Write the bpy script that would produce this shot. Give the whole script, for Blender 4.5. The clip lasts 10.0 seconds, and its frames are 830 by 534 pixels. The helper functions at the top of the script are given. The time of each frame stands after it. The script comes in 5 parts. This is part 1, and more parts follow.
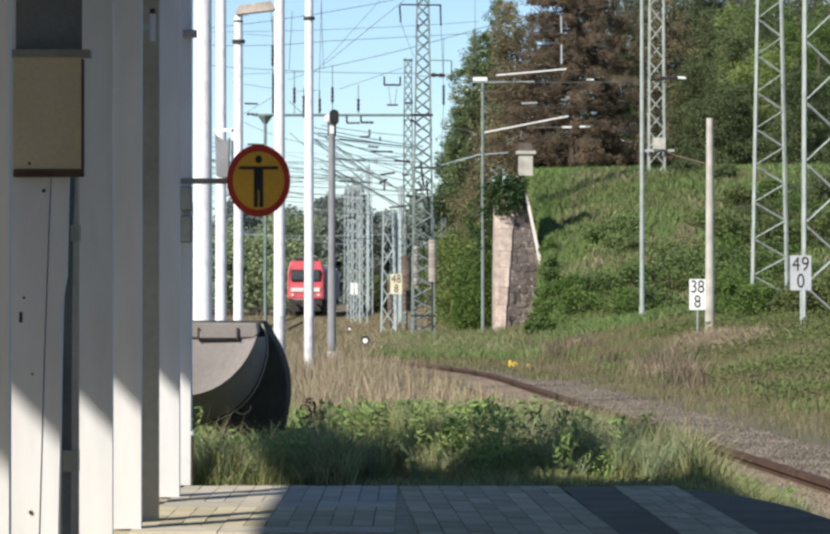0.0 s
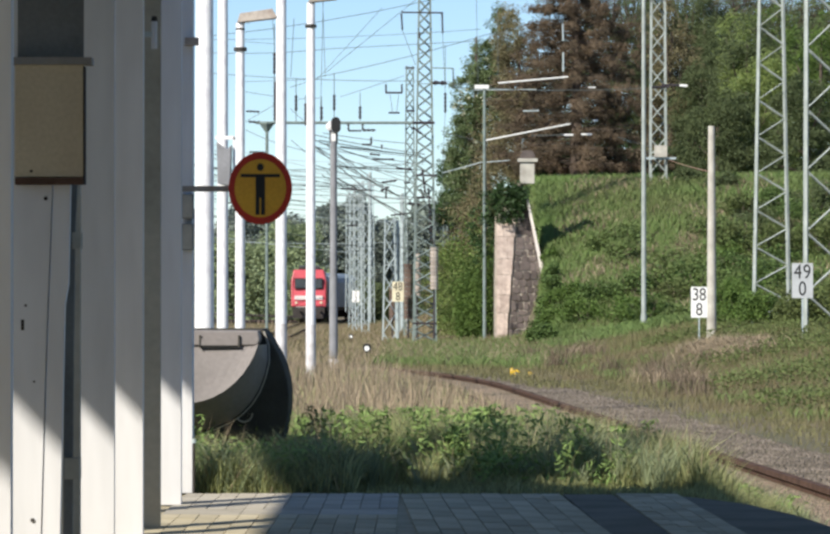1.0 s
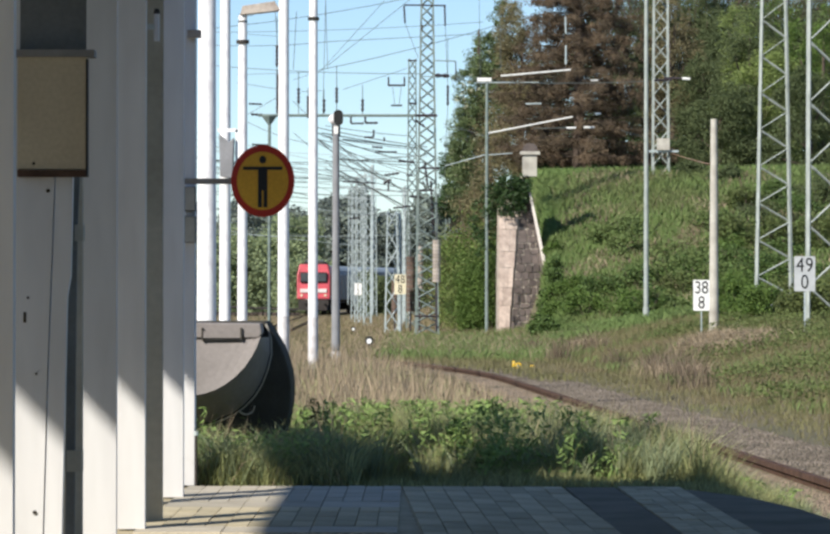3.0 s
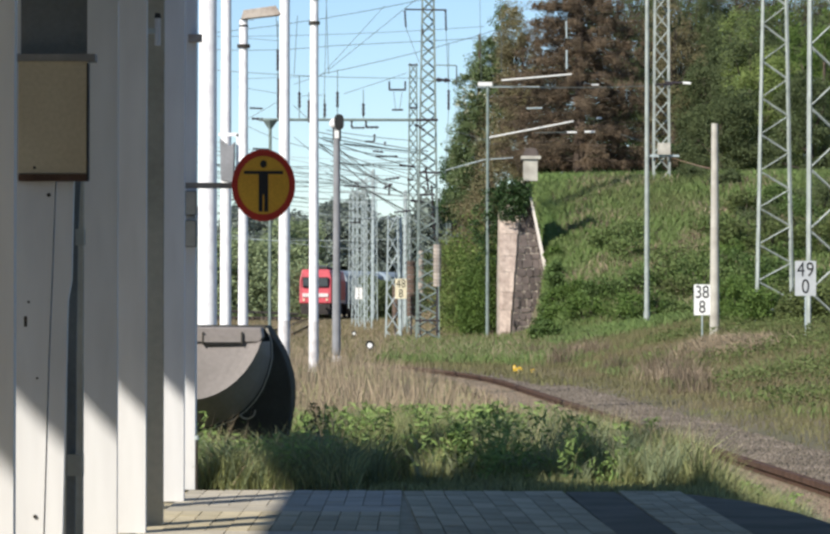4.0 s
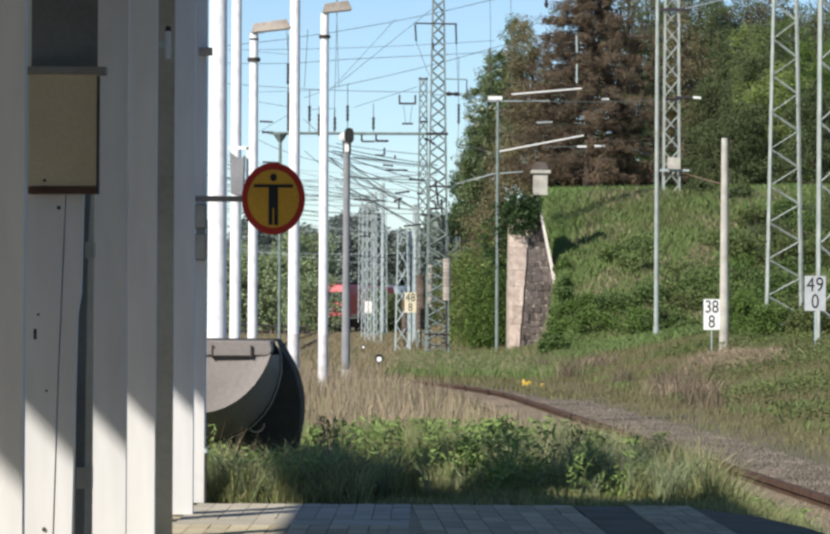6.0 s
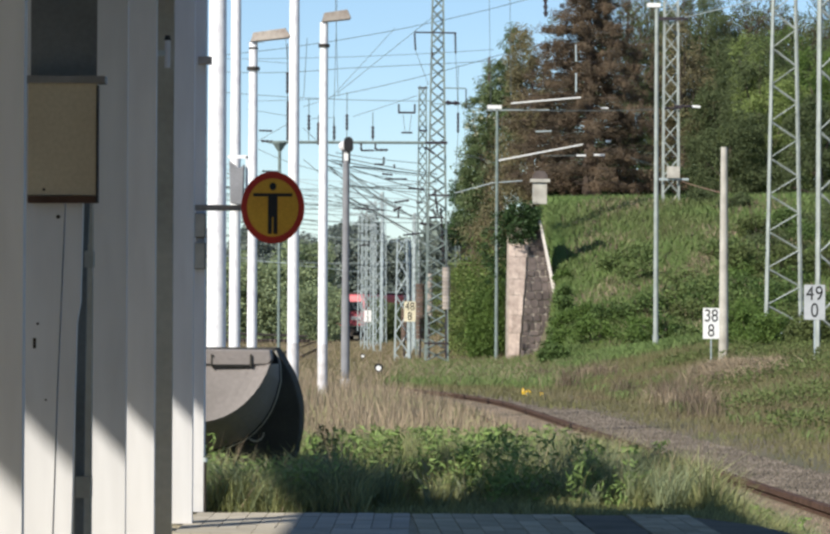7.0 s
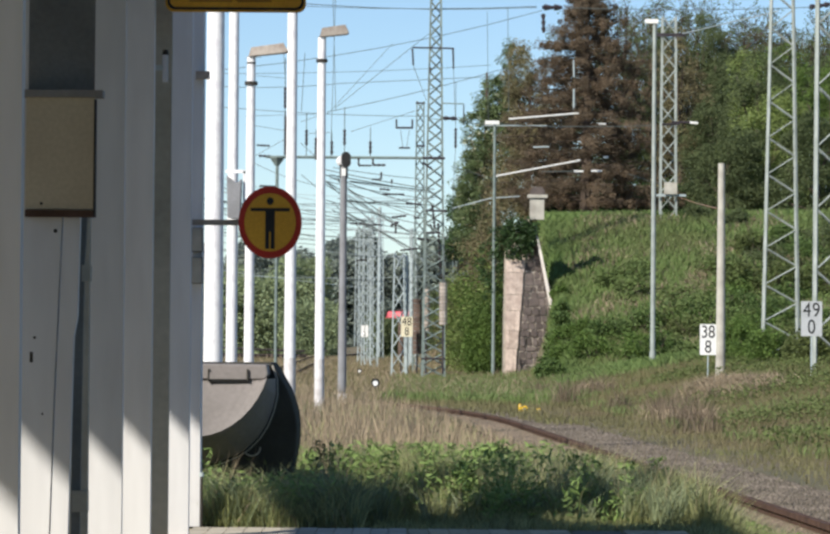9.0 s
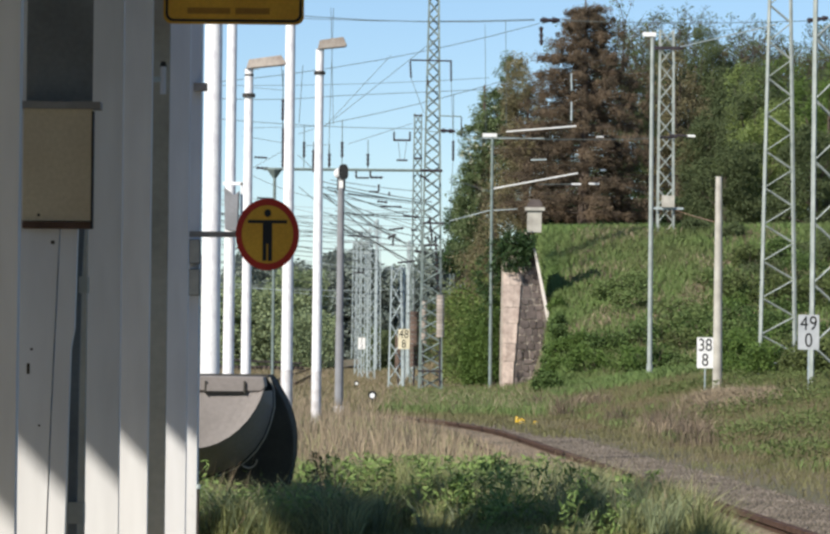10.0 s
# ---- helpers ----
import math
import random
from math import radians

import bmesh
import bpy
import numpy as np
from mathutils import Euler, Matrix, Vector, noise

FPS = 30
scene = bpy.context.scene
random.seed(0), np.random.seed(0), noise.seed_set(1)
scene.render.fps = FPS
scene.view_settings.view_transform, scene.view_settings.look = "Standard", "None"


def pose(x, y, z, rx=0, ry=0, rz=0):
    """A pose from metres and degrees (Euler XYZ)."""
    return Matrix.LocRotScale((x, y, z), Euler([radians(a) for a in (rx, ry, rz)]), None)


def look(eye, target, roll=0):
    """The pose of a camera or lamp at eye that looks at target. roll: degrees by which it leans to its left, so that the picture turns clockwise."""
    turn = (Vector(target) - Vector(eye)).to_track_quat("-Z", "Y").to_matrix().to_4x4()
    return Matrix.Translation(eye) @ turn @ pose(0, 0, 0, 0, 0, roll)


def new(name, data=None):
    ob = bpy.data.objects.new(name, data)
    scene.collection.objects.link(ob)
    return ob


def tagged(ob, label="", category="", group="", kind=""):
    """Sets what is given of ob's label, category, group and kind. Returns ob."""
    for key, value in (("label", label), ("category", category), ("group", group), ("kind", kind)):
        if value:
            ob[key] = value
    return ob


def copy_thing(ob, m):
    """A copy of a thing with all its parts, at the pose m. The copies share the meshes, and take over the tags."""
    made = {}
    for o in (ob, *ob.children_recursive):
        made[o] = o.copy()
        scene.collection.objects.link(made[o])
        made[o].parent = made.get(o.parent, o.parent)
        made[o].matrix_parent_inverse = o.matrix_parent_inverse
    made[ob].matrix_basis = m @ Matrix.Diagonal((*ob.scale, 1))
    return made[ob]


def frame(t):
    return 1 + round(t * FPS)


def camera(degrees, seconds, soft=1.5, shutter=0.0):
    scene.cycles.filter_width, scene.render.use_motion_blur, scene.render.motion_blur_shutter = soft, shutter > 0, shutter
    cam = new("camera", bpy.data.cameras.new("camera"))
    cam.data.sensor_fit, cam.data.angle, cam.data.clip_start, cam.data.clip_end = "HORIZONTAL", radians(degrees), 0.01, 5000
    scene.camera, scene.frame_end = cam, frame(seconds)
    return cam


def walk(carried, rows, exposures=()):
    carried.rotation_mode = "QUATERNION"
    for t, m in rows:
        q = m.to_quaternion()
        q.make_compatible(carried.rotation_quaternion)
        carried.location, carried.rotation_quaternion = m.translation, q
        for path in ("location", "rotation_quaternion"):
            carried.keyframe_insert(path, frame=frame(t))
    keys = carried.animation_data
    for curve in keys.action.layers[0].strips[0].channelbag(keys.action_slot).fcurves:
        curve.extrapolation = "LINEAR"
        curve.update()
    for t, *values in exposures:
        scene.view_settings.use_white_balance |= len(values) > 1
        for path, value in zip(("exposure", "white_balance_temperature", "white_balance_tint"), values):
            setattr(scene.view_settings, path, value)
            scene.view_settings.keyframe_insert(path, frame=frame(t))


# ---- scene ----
# A quiet country station: end of the platform, overgrown siding, catenary masts, a freight train drawing away.
EYE = 1.33  # eye height over the platform, which lies at z = 0
LOW = -0.42  # ground level of the railway land

cam = camera(13.91, 10.0, soft=2.6)
TURNS = [  # seconds, yaw, pitch, roll
    (0.0, 0.0, 0.499, 0.0), (0.5, 0.004, 0.412, -0.01), (1.0, 0.0285, 0.629, 0.004), (1.5, 0.0464, 0.518, 0.01),
    (2.0, 0.0547, 0.520, 0.04), (2.5, 0.0475, 0.462, 0.06), (2.7, 0.058, 0.471, 0.06), (3.8, 0.080, 0.596, 0.09),
    (4.0, 0.0796, 0.5805, 0.098), (4.5, 0.2338, 1.138, 0.277), (5.0, 0.1958, 0.847, 0.2086), (5.5, 0.2209, 0.826, 0.28),
    (5.7, 0.234, 0.799, 0.28), (6.8, 0.242, 0.937, 0.26), (7.0, 0.2329, 0.9636, 0.2567), (7.5, 0.1721, 0.9043, 0.2258),
    (8.0, 0.2064, 1.0533, 0.3327), (8.5, 0.2182, 1.1418, 0.4124), (9.0, 0.1862, 1.2204, 0.4417),
    (9.5, 0.2155, 1.4056, 0.4639), (10.0, 0.1417, 1.4303, 0.5894)]
walk(cam, [(t, pose(0, 0, EYE, 0, 0, yaw) @ pose(0, 0, 0, 90 + pitch) @ pose(0, 0, 0, 0, 0, roll))
           for t, yaw, pitch, roll in TURNS], exposures=[(0.0, 0.35, 6550, 10), (4.0, 0.31, 6550, 10), (10.0, 0.2, 6550, 10)])

# ---- light: a clear afternoon, the sun behind the camera and to its left ----
SUN_AZ, SUN_EL = 40.0, 34.1
to_sun = Vector((-math.sin(radians(SUN_AZ)) * math.cos(radians(SUN_EL)), -math.cos(radians(SUN_AZ)) * math.cos(radians(SUN_EL)), math.sin(radians(SUN_EL))))
world = bpy.data.worlds.new("world")
scene.world = world
world.use_nodes = True
nt = world.node_tree
sky = nt.nodes.new("ShaderNodeTexSky")
sky.sky_type, sky.sun_disc = "NISHITA", False
sky.sun_elevation, sky.sun_rotation = radians(SUN_EL), radians(180 + SUN_AZ)
sky.air_density, sky.dust_density, sky.ozone_density = 0.85, 0.05, 4.0
tint = nt.nodes.new("ShaderNodeMix")
tint.data_type, tint.blend_type = "RGBA", "MULTIPLY"
tint.inputs["Factor"].default_value, tint.inputs["B"].default_value = 1.0, (0.975, 0.995, 1.02, 1)
nt.links.new(sky.outputs[0], tint.inputs["A"])
nt.links.new(tint.outputs["Result"], nt.nodes["Background"].inputs[0])
nt.nodes["Background"].inputs[1].default_value = 0.103
sun_data = bpy.data.lights.new("sun", "SUN")
sun_data.energy, sun_data.angle, sun_data.color = 5.0, radians(0.53), (1.0, 0.94, 0.84)
sun = new("sun", sun_data)
sun.matrix_world = look(to_sun * 60, (0, 0, 0))


# ---- materials ----
def material(name, base, dark=None, scale=8.0, fine=60.0, rough=0.7, metal=0.0, bump=0.2, island=0.0, pieces=0.0, mix=0.5, streak=1.0, through_light=0.0, gloss=0.3):
    """A surface of two colours blended by coarse noise, with fine grain, relief and, for leaves and pieces, a change of tone from one to the next."""
    m = bpy.data.materials.new(name)
    m.use_nodes = True
    n, ln = m.node_tree.nodes, m.node_tree.links
    b = n["Principled BSDF"]
    b.inputs["Roughness"].default_value, b.inputs["Metallic"].default_value = rough, metal
    b.inputs["Specular IOR Level"].default_value = gloss
    co = n.new("ShaderNodeTexCoord")
    mp = n.new("ShaderNodeMapping")
    mp.inputs["Scale"].default_value = (1, 1, streak)
    ln.new(co.outputs["Object"], mp.inputs["Vector"])
    big, small = n.new("ShaderNodeTexNoise"), n.new("ShaderNodeTexNoise")
    for t, s, d in ((big, scale, 5), (small, fine, 3)):
        t.inputs["Scale"].default_value, t.inputs["Detail"].default_value = s, d
        ln.new(mp.outputs[0], t.inputs["Vector"])
    ramp = n.new("ShaderNodeMapRange")
    ramp.inputs[1].default_value, ramp.inputs[2].default_value = 0.5 - 0.25 * mix - 0.1, 0.5 + 0.25 * mix
    ln.new(big.outputs["Fac"], ramp.inputs[0])
    mx = n.new("ShaderNodeMix")
    mx.data_type = "RGBA"
    dark = dark or tuple(0.7 * c for c in base)
    mx.inputs["A"].default_value, mx.inputs["B"].default_value = (*dark, 1), (*base, 1)
    ln.new(ramp.outputs[0], mx.inputs["Factor"])
    hsv = n.new("ShaderNodeHueSaturation")
    ln.new(mx.outputs["Result"], hsv.inputs["Color"])
    grain = n.new("ShaderNodeMapRange")
    grain.inputs[3].default_value, grain.inputs[4].default_value = 0.82, 1.18
    ln.new(small.outputs["Fac"], grain.inputs[0])
    last = grain.outputs[0]
    for amount, node, out in ((island, "ShaderNodeNewGeometry", "Random Per Island"), (pieces, "ShaderNodeObjectInfo", "Random")):
        if amount:
            g, r, k = n.new(node), n.new("ShaderNodeMapRange"), n.new("ShaderNodeMath")
            r.inputs[3].default_value, r.inputs[4].default_value = 1 - amount, 1 + amount
            ln.new(g.outputs[out], r.inputs[0])
            k.operation = "MULTIPLY"
            ln.new(last, k.inputs[0])
            ln.new(r.outputs[0], k.inputs[1])
            last = k.outputs[0]
    ln.new(last, hsv.inputs["Value"])
    ln.new(hsv.outputs[0], b.inputs["Base Color"])
    if bump:
        bp = n.new("ShaderNodeBump")
        bp.inputs["Strength"].default_value, bp.inputs["Distance"].default_value = bump, 0.02
        ln.new(small.outputs["Fac"], bp.inputs["Height"])
        ln.new(bp.outputs[0], b.inputs["Normal"])
    if through_light:
        tr, ms = n.new("ShaderNodeBsdfTranslucent"), n.new("ShaderNodeMixShader")
        ms.inputs[0].default_value = through_light
        ln.new(hsv.outputs[0], tr.inputs[0])
        ln.new(b.outputs[0], ms.inputs[1])
        ln.new(tr.outputs[0], ms.inputs[2])
        ln.new(ms.outputs[0], n["Material Output"].inputs[0])
    return m


M = dict(
    paint=material("white_painted_wood", (0.645, 0.648, 0.66), (0.55, 0.55, 0.555), 1.6, 7, 0.7, bump=0.03, streak=0.2, mix=0.9, gloss=0.05),
    paint_grey=material("grey_paint", (0.20, 0.205, 0.20), (0.14, 0.145, 0.14), 3, 40, 0.7, bump=0.1, gloss=0.05),
    dark=material("dark_gap", (0.05, 0.045, 0.04), (0.03, 0.025, 0.02), 6, 60, 0.8),
    beige=material("beige_sheet_metal", (0.55, 0.47, 0.33), (0.47, 0.39, 0.27), 3, 50, 0.45, bump=0.03),
    rust=material("rust_brown_steel", (0.115, 0.07, 0.052), (0.06, 0.038, 0.028), 6, 70, 0.8, bump=0.3, gloss=0.1),
    white_post=material("weathered_white_post", (0.86, 0.86, 0.86), (0.74, 0.73, 0.75), 12, 60, 0.5, bump=0.04, streak=0.4, mix=0.1),
    post_foot=material("stained_post_foot", (0.70, 0.68, 0.68), (0.42, 0.39, 0.38), 5, 50, 0.7, bump=0.1),
    galv=material("galvanised_steel", (0.45, 0.52, 0.53), (0.33, 0.39, 0.40), 3, 50, 0.55, metal=0.15, bump=0.05),
    galv_green=material("green_grey_mast_paint", (0.215, 0.265, 0.25), (0.13, 0.165, 0.155), 3, 50, 0.7, metal=0.0, bump=0.05, gloss=0.15),
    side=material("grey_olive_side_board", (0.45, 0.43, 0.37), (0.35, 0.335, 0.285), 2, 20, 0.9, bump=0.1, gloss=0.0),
    herb=material("verge_herb_leaf", (0.13, 0.17, 0.055), (0.10, 0.12, 0.042), 0.35, 5, 0.7, bump=0, island=0.35, through_light=0.25),
    galv_worn=material("dull_worn_galvanising", (0.40, 0.44, 0.415), (0.21, 0.24, 0.22), 2.2, 30, 0.65, metal=0.1, bump=0.1, mix=0.9),
    wire=material("weathered_copper_wire", (0.14, 0.17, 0.17), (0.09, 0.1, 0.1), 3, 30, 0.6, metal=0.4, bump=0),
    insulator=material("brown_porcelain", (0.055, 0.045, 0.05), (0.035, 0.03, 0.035), 6, 50, 0.3, bump=0),
    concrete=material("weathered_concrete", (0.50, 0.48, 0.42), (0.33, 0.31, 0.27), 2.5, 40, 0.85, bump=0.2),
    slab=material("light_concrete_slab", (0.52, 0.475, 0.385), (0.41, 0.37, 0.30), 3, 45, 0.95, bump=0.2, pieces=0.10, gloss=0.0),
    paver=material("grey_paver", (0.53, 0.465, 0.325), (0.40, 0.35, 0.245), 4, 60, 0.95, bump=0.25, pieces=0.16, gloss=0.0),
    joint=material("sand_joint", (0.16, 0.15, 0.12), (0.09, 0.085, 0.07), 6, 60, 0.95, bump=0.3, gloss=0.0),
    asphalt=material("old_asphalt", (0.25, 0.225, 0.175), (0.18, 0.165, 0.125), 2, 90, 0.95, bump=0.4, gloss=0.0),
    soil=material("dry_soil_and_moss", (0.20, 0.155, 0.105), (0.10, 0.105, 0.055), 0.35, 12, 0.95, bump=0.6, mix=0.8),
    sand=material("pale_sandy_gravel", (0.32, 0.25, 0.19), (0.21, 0.165, 0.125), 2.0, 40, 0.95, bump=0.6, island=0.15),
    ballast=material("brown_grey_ballast", (0.19, 0.16, 0.13), (0.105, 0.09, 0.07), 1.2, 30, 0.95, bump=0.5, island=0.4),
    timber=material("tarred_sleeper", (0.13, 0.10, 0.08), (0.07, 0.055, 0.045), 5, 40, 0.9, bump=0.4, pieces=0.2),
    bin=material("warm_grey_plastic", (0.265, 0.243, 0.236), (0.205, 0.188, 0.18), 2.2, 30, 0.6, bump=0.06, mix=0.8, gloss=0.12),
    # grey far darker than the lid's: the tub's shaded side is in the colour
    bin_dark=material("shade_dark_plastic", (0.07, 0.067, 0.058), (0.05, 0.048, 0.042), 3, 60, 0.8, bump=0.05, gloss=0.03),
    sign_red=material("faded_sign_red", (0.50, 0.035, 0.02), (0.40, 0.03, 0.02), 4, 60, 0.4, bump=0),
    sign_yellow=material("sign_yellow", (0.70, 0.37, 0.035), (0.60, 0.30, 0.03), 4, 60, 0.45, bump=0),
    sign_text=material("faded_sign_text", (0.36, 0.17, 0.02), (0.3, 0.14, 0.02), 4, 60, 0.5, bump=0),
    sign_white=material("sign_white", (0.82, 0.82, 0.80), (0.72, 0.72, 0.70), 4, 60, 0.4, bump=0),
    sign_cream=material("sign_cream", (0.72, 0.66, 0.48), (0.6, 0.54, 0.38), 4, 60, 0.5, bump=0),
    black=material("matt_black", (0.02, 0.02, 0.02), (0.012, 0.012, 0.012), 4, 60, 0.5, bump=0),
    yellow=material("bright_yellow_plastic", (0.85, 0.55, 0.03), (0.7, 0.42, 0.02), 6, 60, 0.5),
    stone_light=material("pale_sandstone", (0.62, 0.51, 0.44), (0.38, 0.29, 0.25), 3, 12, 0.9, bump=0.5, pieces=0.12),
    stone_dark=material("dark_rubble_stone", (0.14, 0.115, 0.105), (0.085, 0.07, 0.065), 3, 30, 0.9, bump=0.5, pieces=0.35),
    stone_white=material("bleached_coping_stone", (0.78, 0.72, 0.66), (0.55, 0.47, 0.42), 2, 14, 0.9, bump=0.4),
    mortar=material("lime_mortar", (0.42, 0.37, 0.31), (0.30, 0.26, 0.22), 4, 40, 0.95, bump=0.3),
    # red paint lightened towards pink to stand for haze in the air
    loco_red=material("hazed_traffic_red", (0.56, 0.085, 0.105), (0.46, 0.07, 0.09), 1.5, 40, 0.45, bump=0),
    loco_white=material("white_stripe", (0.75, 0.68, 0.66), (0.62, 0.55, 0.53), 3, 40, 0.5, bump=0),
    glass=material("dark_window_glass", (0.05, 0.06, 0.07), (0.035, 0.04, 0.05), 1, 20, 0.12, bump=0, gloss=0.7),
    under=material("brake_dust_black", (0.05, 0.043, 0.04), (0.03, 0.026, 0.024), 3, 30, 0.8),
    wagon=material("blue_grey_cover", (0.30, 0.37, 0.43), (0.23, 0.29, 0.34), 0.8, 20, 0.7, bump=0.1),
    weed=material("lush_weed_leaf", (0.30, 0.42, 0.14), (0.20, 0.30, 0.09), 0.9, 8, 0.6, bump=0, island=0.35, through_light=0.35),
    grass=material("mixed_grass", (0.40, 0.41, 0.20), (0.26, 0.285, 0.115), 0.9, 8, 0.75, bump=0, island=0.4, through_light=0.35),
    straw=material("dry_straw", (0.39, 0.31, 0.215), (0.22, 0.18, 0.115), 0.4, 6, 0.9, bump=0, island=0.4, through_light=0.2),
    verge=material("verge_grass", (0.165, 0.175, 0.07), (0.225, 0.17, 0.11), 0.22, 3, 0.85, bump=0, island=0.25, through_light=0.2, mix=0.8),
    hill=material("slope_grass", (0.17, 0.255, 0.08), (0.15, 0.175, 0.07), 0.16, 5, 0.8, bump=0, island=0.25, through_light=0.25),
    leaf=material("fresh_leaf", (0.15, 0.235, 0.055), (0.095, 0.155, 0.04), 0.5, 5, 0.7, bump=0, island=0.3, through_light=0.35),
    leaf_pale=material("blossoming_chestnut_leaf", (0.17, 0.225, 0.10), (0.085, 0.125, 0.05), 0.6, 5, 0.6, bump=0, island=0.4, through_light=0.3),
    leaf_dull=material("dull_green_leaf", (0.142, 0.18, 0.082), (0.092, 0.12, 0.052), 0.3, 5, 0.8, bump=0, island=0.25, through_light=0.35),
    # leaf green lightened so that the colour carries distance haze
    leaf_far=material("hazy_far_leaf", (0.29, 0.35, 0.19), (0.19, 0.24, 0.125), 0.2, 3, 0.85, bump=0, island=0.2, through_light=0.3),
    needle=material("dying_spruce_needle", (0.195, 0.142, 0.094), (0.045, 0.04, 0.027), 1.1, 5, 0.9, bump=0, island=0.2, through_light=0.1, mix=0.6),
    weed_dark=material("dark_weed_leaf", (0.055, 0.105, 0.03), (0.035, 0.07, 0.02), 0.9, 8, 0.6, bump=0, island=0.4, through_light=0.2),
    bramble=material("bramble_leaf", (0.125, 0.195, 0.055), (0.085, 0.135, 0.042), 0.4, 5, 0.6, bump=0, island=0.4, through_light=0.25),
    # farthest leaves: haze put into the colour, pale and bluish
    haze=material("haze_paled_leaf", (0.22, 0.26, 0.22), (0.15, 0.185, 0.16), 0.1, 2, 0.9, bump=0, island=0.25, through_light=0.2),
    ivy=material("ivy_leaf", (0.05, 0.095, 0.03), (0.03, 0.06, 0.02), 0.9, 8, 0.5, bump=0, island=0.4, through_light=0.15),
    copper=material("bare_copper_wire", (0.42, 0.24, 0.15), (0.3, 0.17, 0.1), 3, 30, 0.5, metal=0.3, bump=0),
    weight=material("cast_concrete_weight", (0.44, 0.39, 0.34), (0.27, 0.22, 0.19), 6, 30, 0.9, bump=0.4, pieces=0.2),
    bush=material("bare_brown_twig", (0.20, 0.155, 0.11), (0.12, 0.095, 0.07), 1, 8, 0.9, bump=0, island=0.4),
    bark=material("bark", (0.13, 0.10, 0.08), (0.07, 0.055, 0.045), 3, 20, 0.95, bump=0.5, streak=0.3),
    leaf_olive=material("olive_brown_leaf", (0.235, 0.205, 0.11), (0.15, 0.135, 0.075), 0.4, 5, 0.85, bump=0, island=0.3, through_light=0.25),
    leaf_spring=material("bright_spring_leaf", (0.27, 0.345, 0.11), (0.17, 0.22, 0.07), 0.6, 5, 0.7, bump=0, island=0.3, through_light=0.35),
    blossom=material("cream_blossom", (0.55, 0.56, 0.42), (0.42, 0.45, 0.30), 2, 9, 0.7, bump=0, island=0.2, through_light=0.2),
    signal_grey=material("dull_signal_grey", (0.285, 0.29, 0.305), (0.185, 0.185, 0.19), 2.5, 30, 0.8, bump=0.1, mix=0.9, gloss=0.1),
    weight_dark=material("rusty_dark_weight", (0.17, 0.12, 0.095), (0.09, 0.065, 0.055), 6, 30, 0.9, bump=0.4, pieces=0.2),
    tussock=material("grey_green_tussock", (0.36, 0.40, 0.25), (0.22, 0.27, 0.14), 0.8, 8, 0.8, bump=0, island=0.35, through_light=0.35),
    sign_grey=material("dull_grey_board", (0.47, 0.49, 0.50), (0.38, 0.40, 0.41), 4, 60, 0.5, bump=0),
    roof=material("grey_roof_sheet", (0.25, 0.24, 0.23), (0.18, 0.17, 0.165), 1, 20, 0.7),
)


# ---- mesh helpers ----
def finish(name, bm, mat, parent=None, label="", bevel=0.0, smooth=False):
    if bevel:
        edges = [e for e in bm.edges if len(e.link_faces) == 2 and e.calc_face_angle(0) > 0.6]
        bmesh.ops.bevel(bm, geom=edges, offset=bevel, segments=2, affect="EDGES", profile=0.6)
    me = bpy.data.meshes.new(name)
    bm.to_mesh(me)
    bm.free()
    me.materials.append(M[mat])
    if smooth:
        me.shade_smooth()
    ob = new(name, me)
    if parent:
        ob.parent = parent
    if label:
        ob["label"] = label
    return ob


def part(name, bm, mat, parent, label="", bevel=0.0, smooth=False):
    return finish(name, bm, mat, parent, label, bevel, smooth)


def thing(name, label, category, at=(0, 0, 0), group="", kind=""):
    ob = new(name)
    ob.location = at
    return tagged(ob, label, category, group, kind)


def box(bm, x0, x1, y0, y1, z0, z1):
    vs = [bm.verts.new((x, y, z)) for z in (z0, z1) for x, y in ((x0, y0), (x1, y0), (x1, y1), (x0, y1))]
    for f in ((3, 2, 1, 0), (4, 5, 6, 7), (0, 1, 5, 4), (1, 2, 6, 5), (2, 3, 7, 6), (3, 0, 4, 7)):
        bm.faces.new([vs[i] for i in f])
    return bm


def boxes(*dims):
    bm = bmesh.new()
    for d in dims:
        box(bm, *d)
    return bm


def rod(bm, a, b, r0, r1=None, sides=8):
    """A tapered round bar from a to b."""
    a, b = Vector(a), Vector(b)
    r1 = r0 if r1 is None else r1
    q = (b - a).to_track_quat("Z", "Y")
    rings = []
    for p, r in ((a, r0), (b, r1)):
        rings.append([bm.verts.new(p + q @ Vector((r * math.cos(2 * math.pi * i / sides), r * math.sin(2 * math.pi * i / sides), 0))) for i in range(sides)])
    for i in range(sides):
        j = (i + 1) % sides
        bm.faces.new((rings[0][i], rings[0][j], rings[1][j], rings[1][i]))
    bm.faces.new(rings[0][::-1])
    bm.faces.new(rings[1])
    return bm


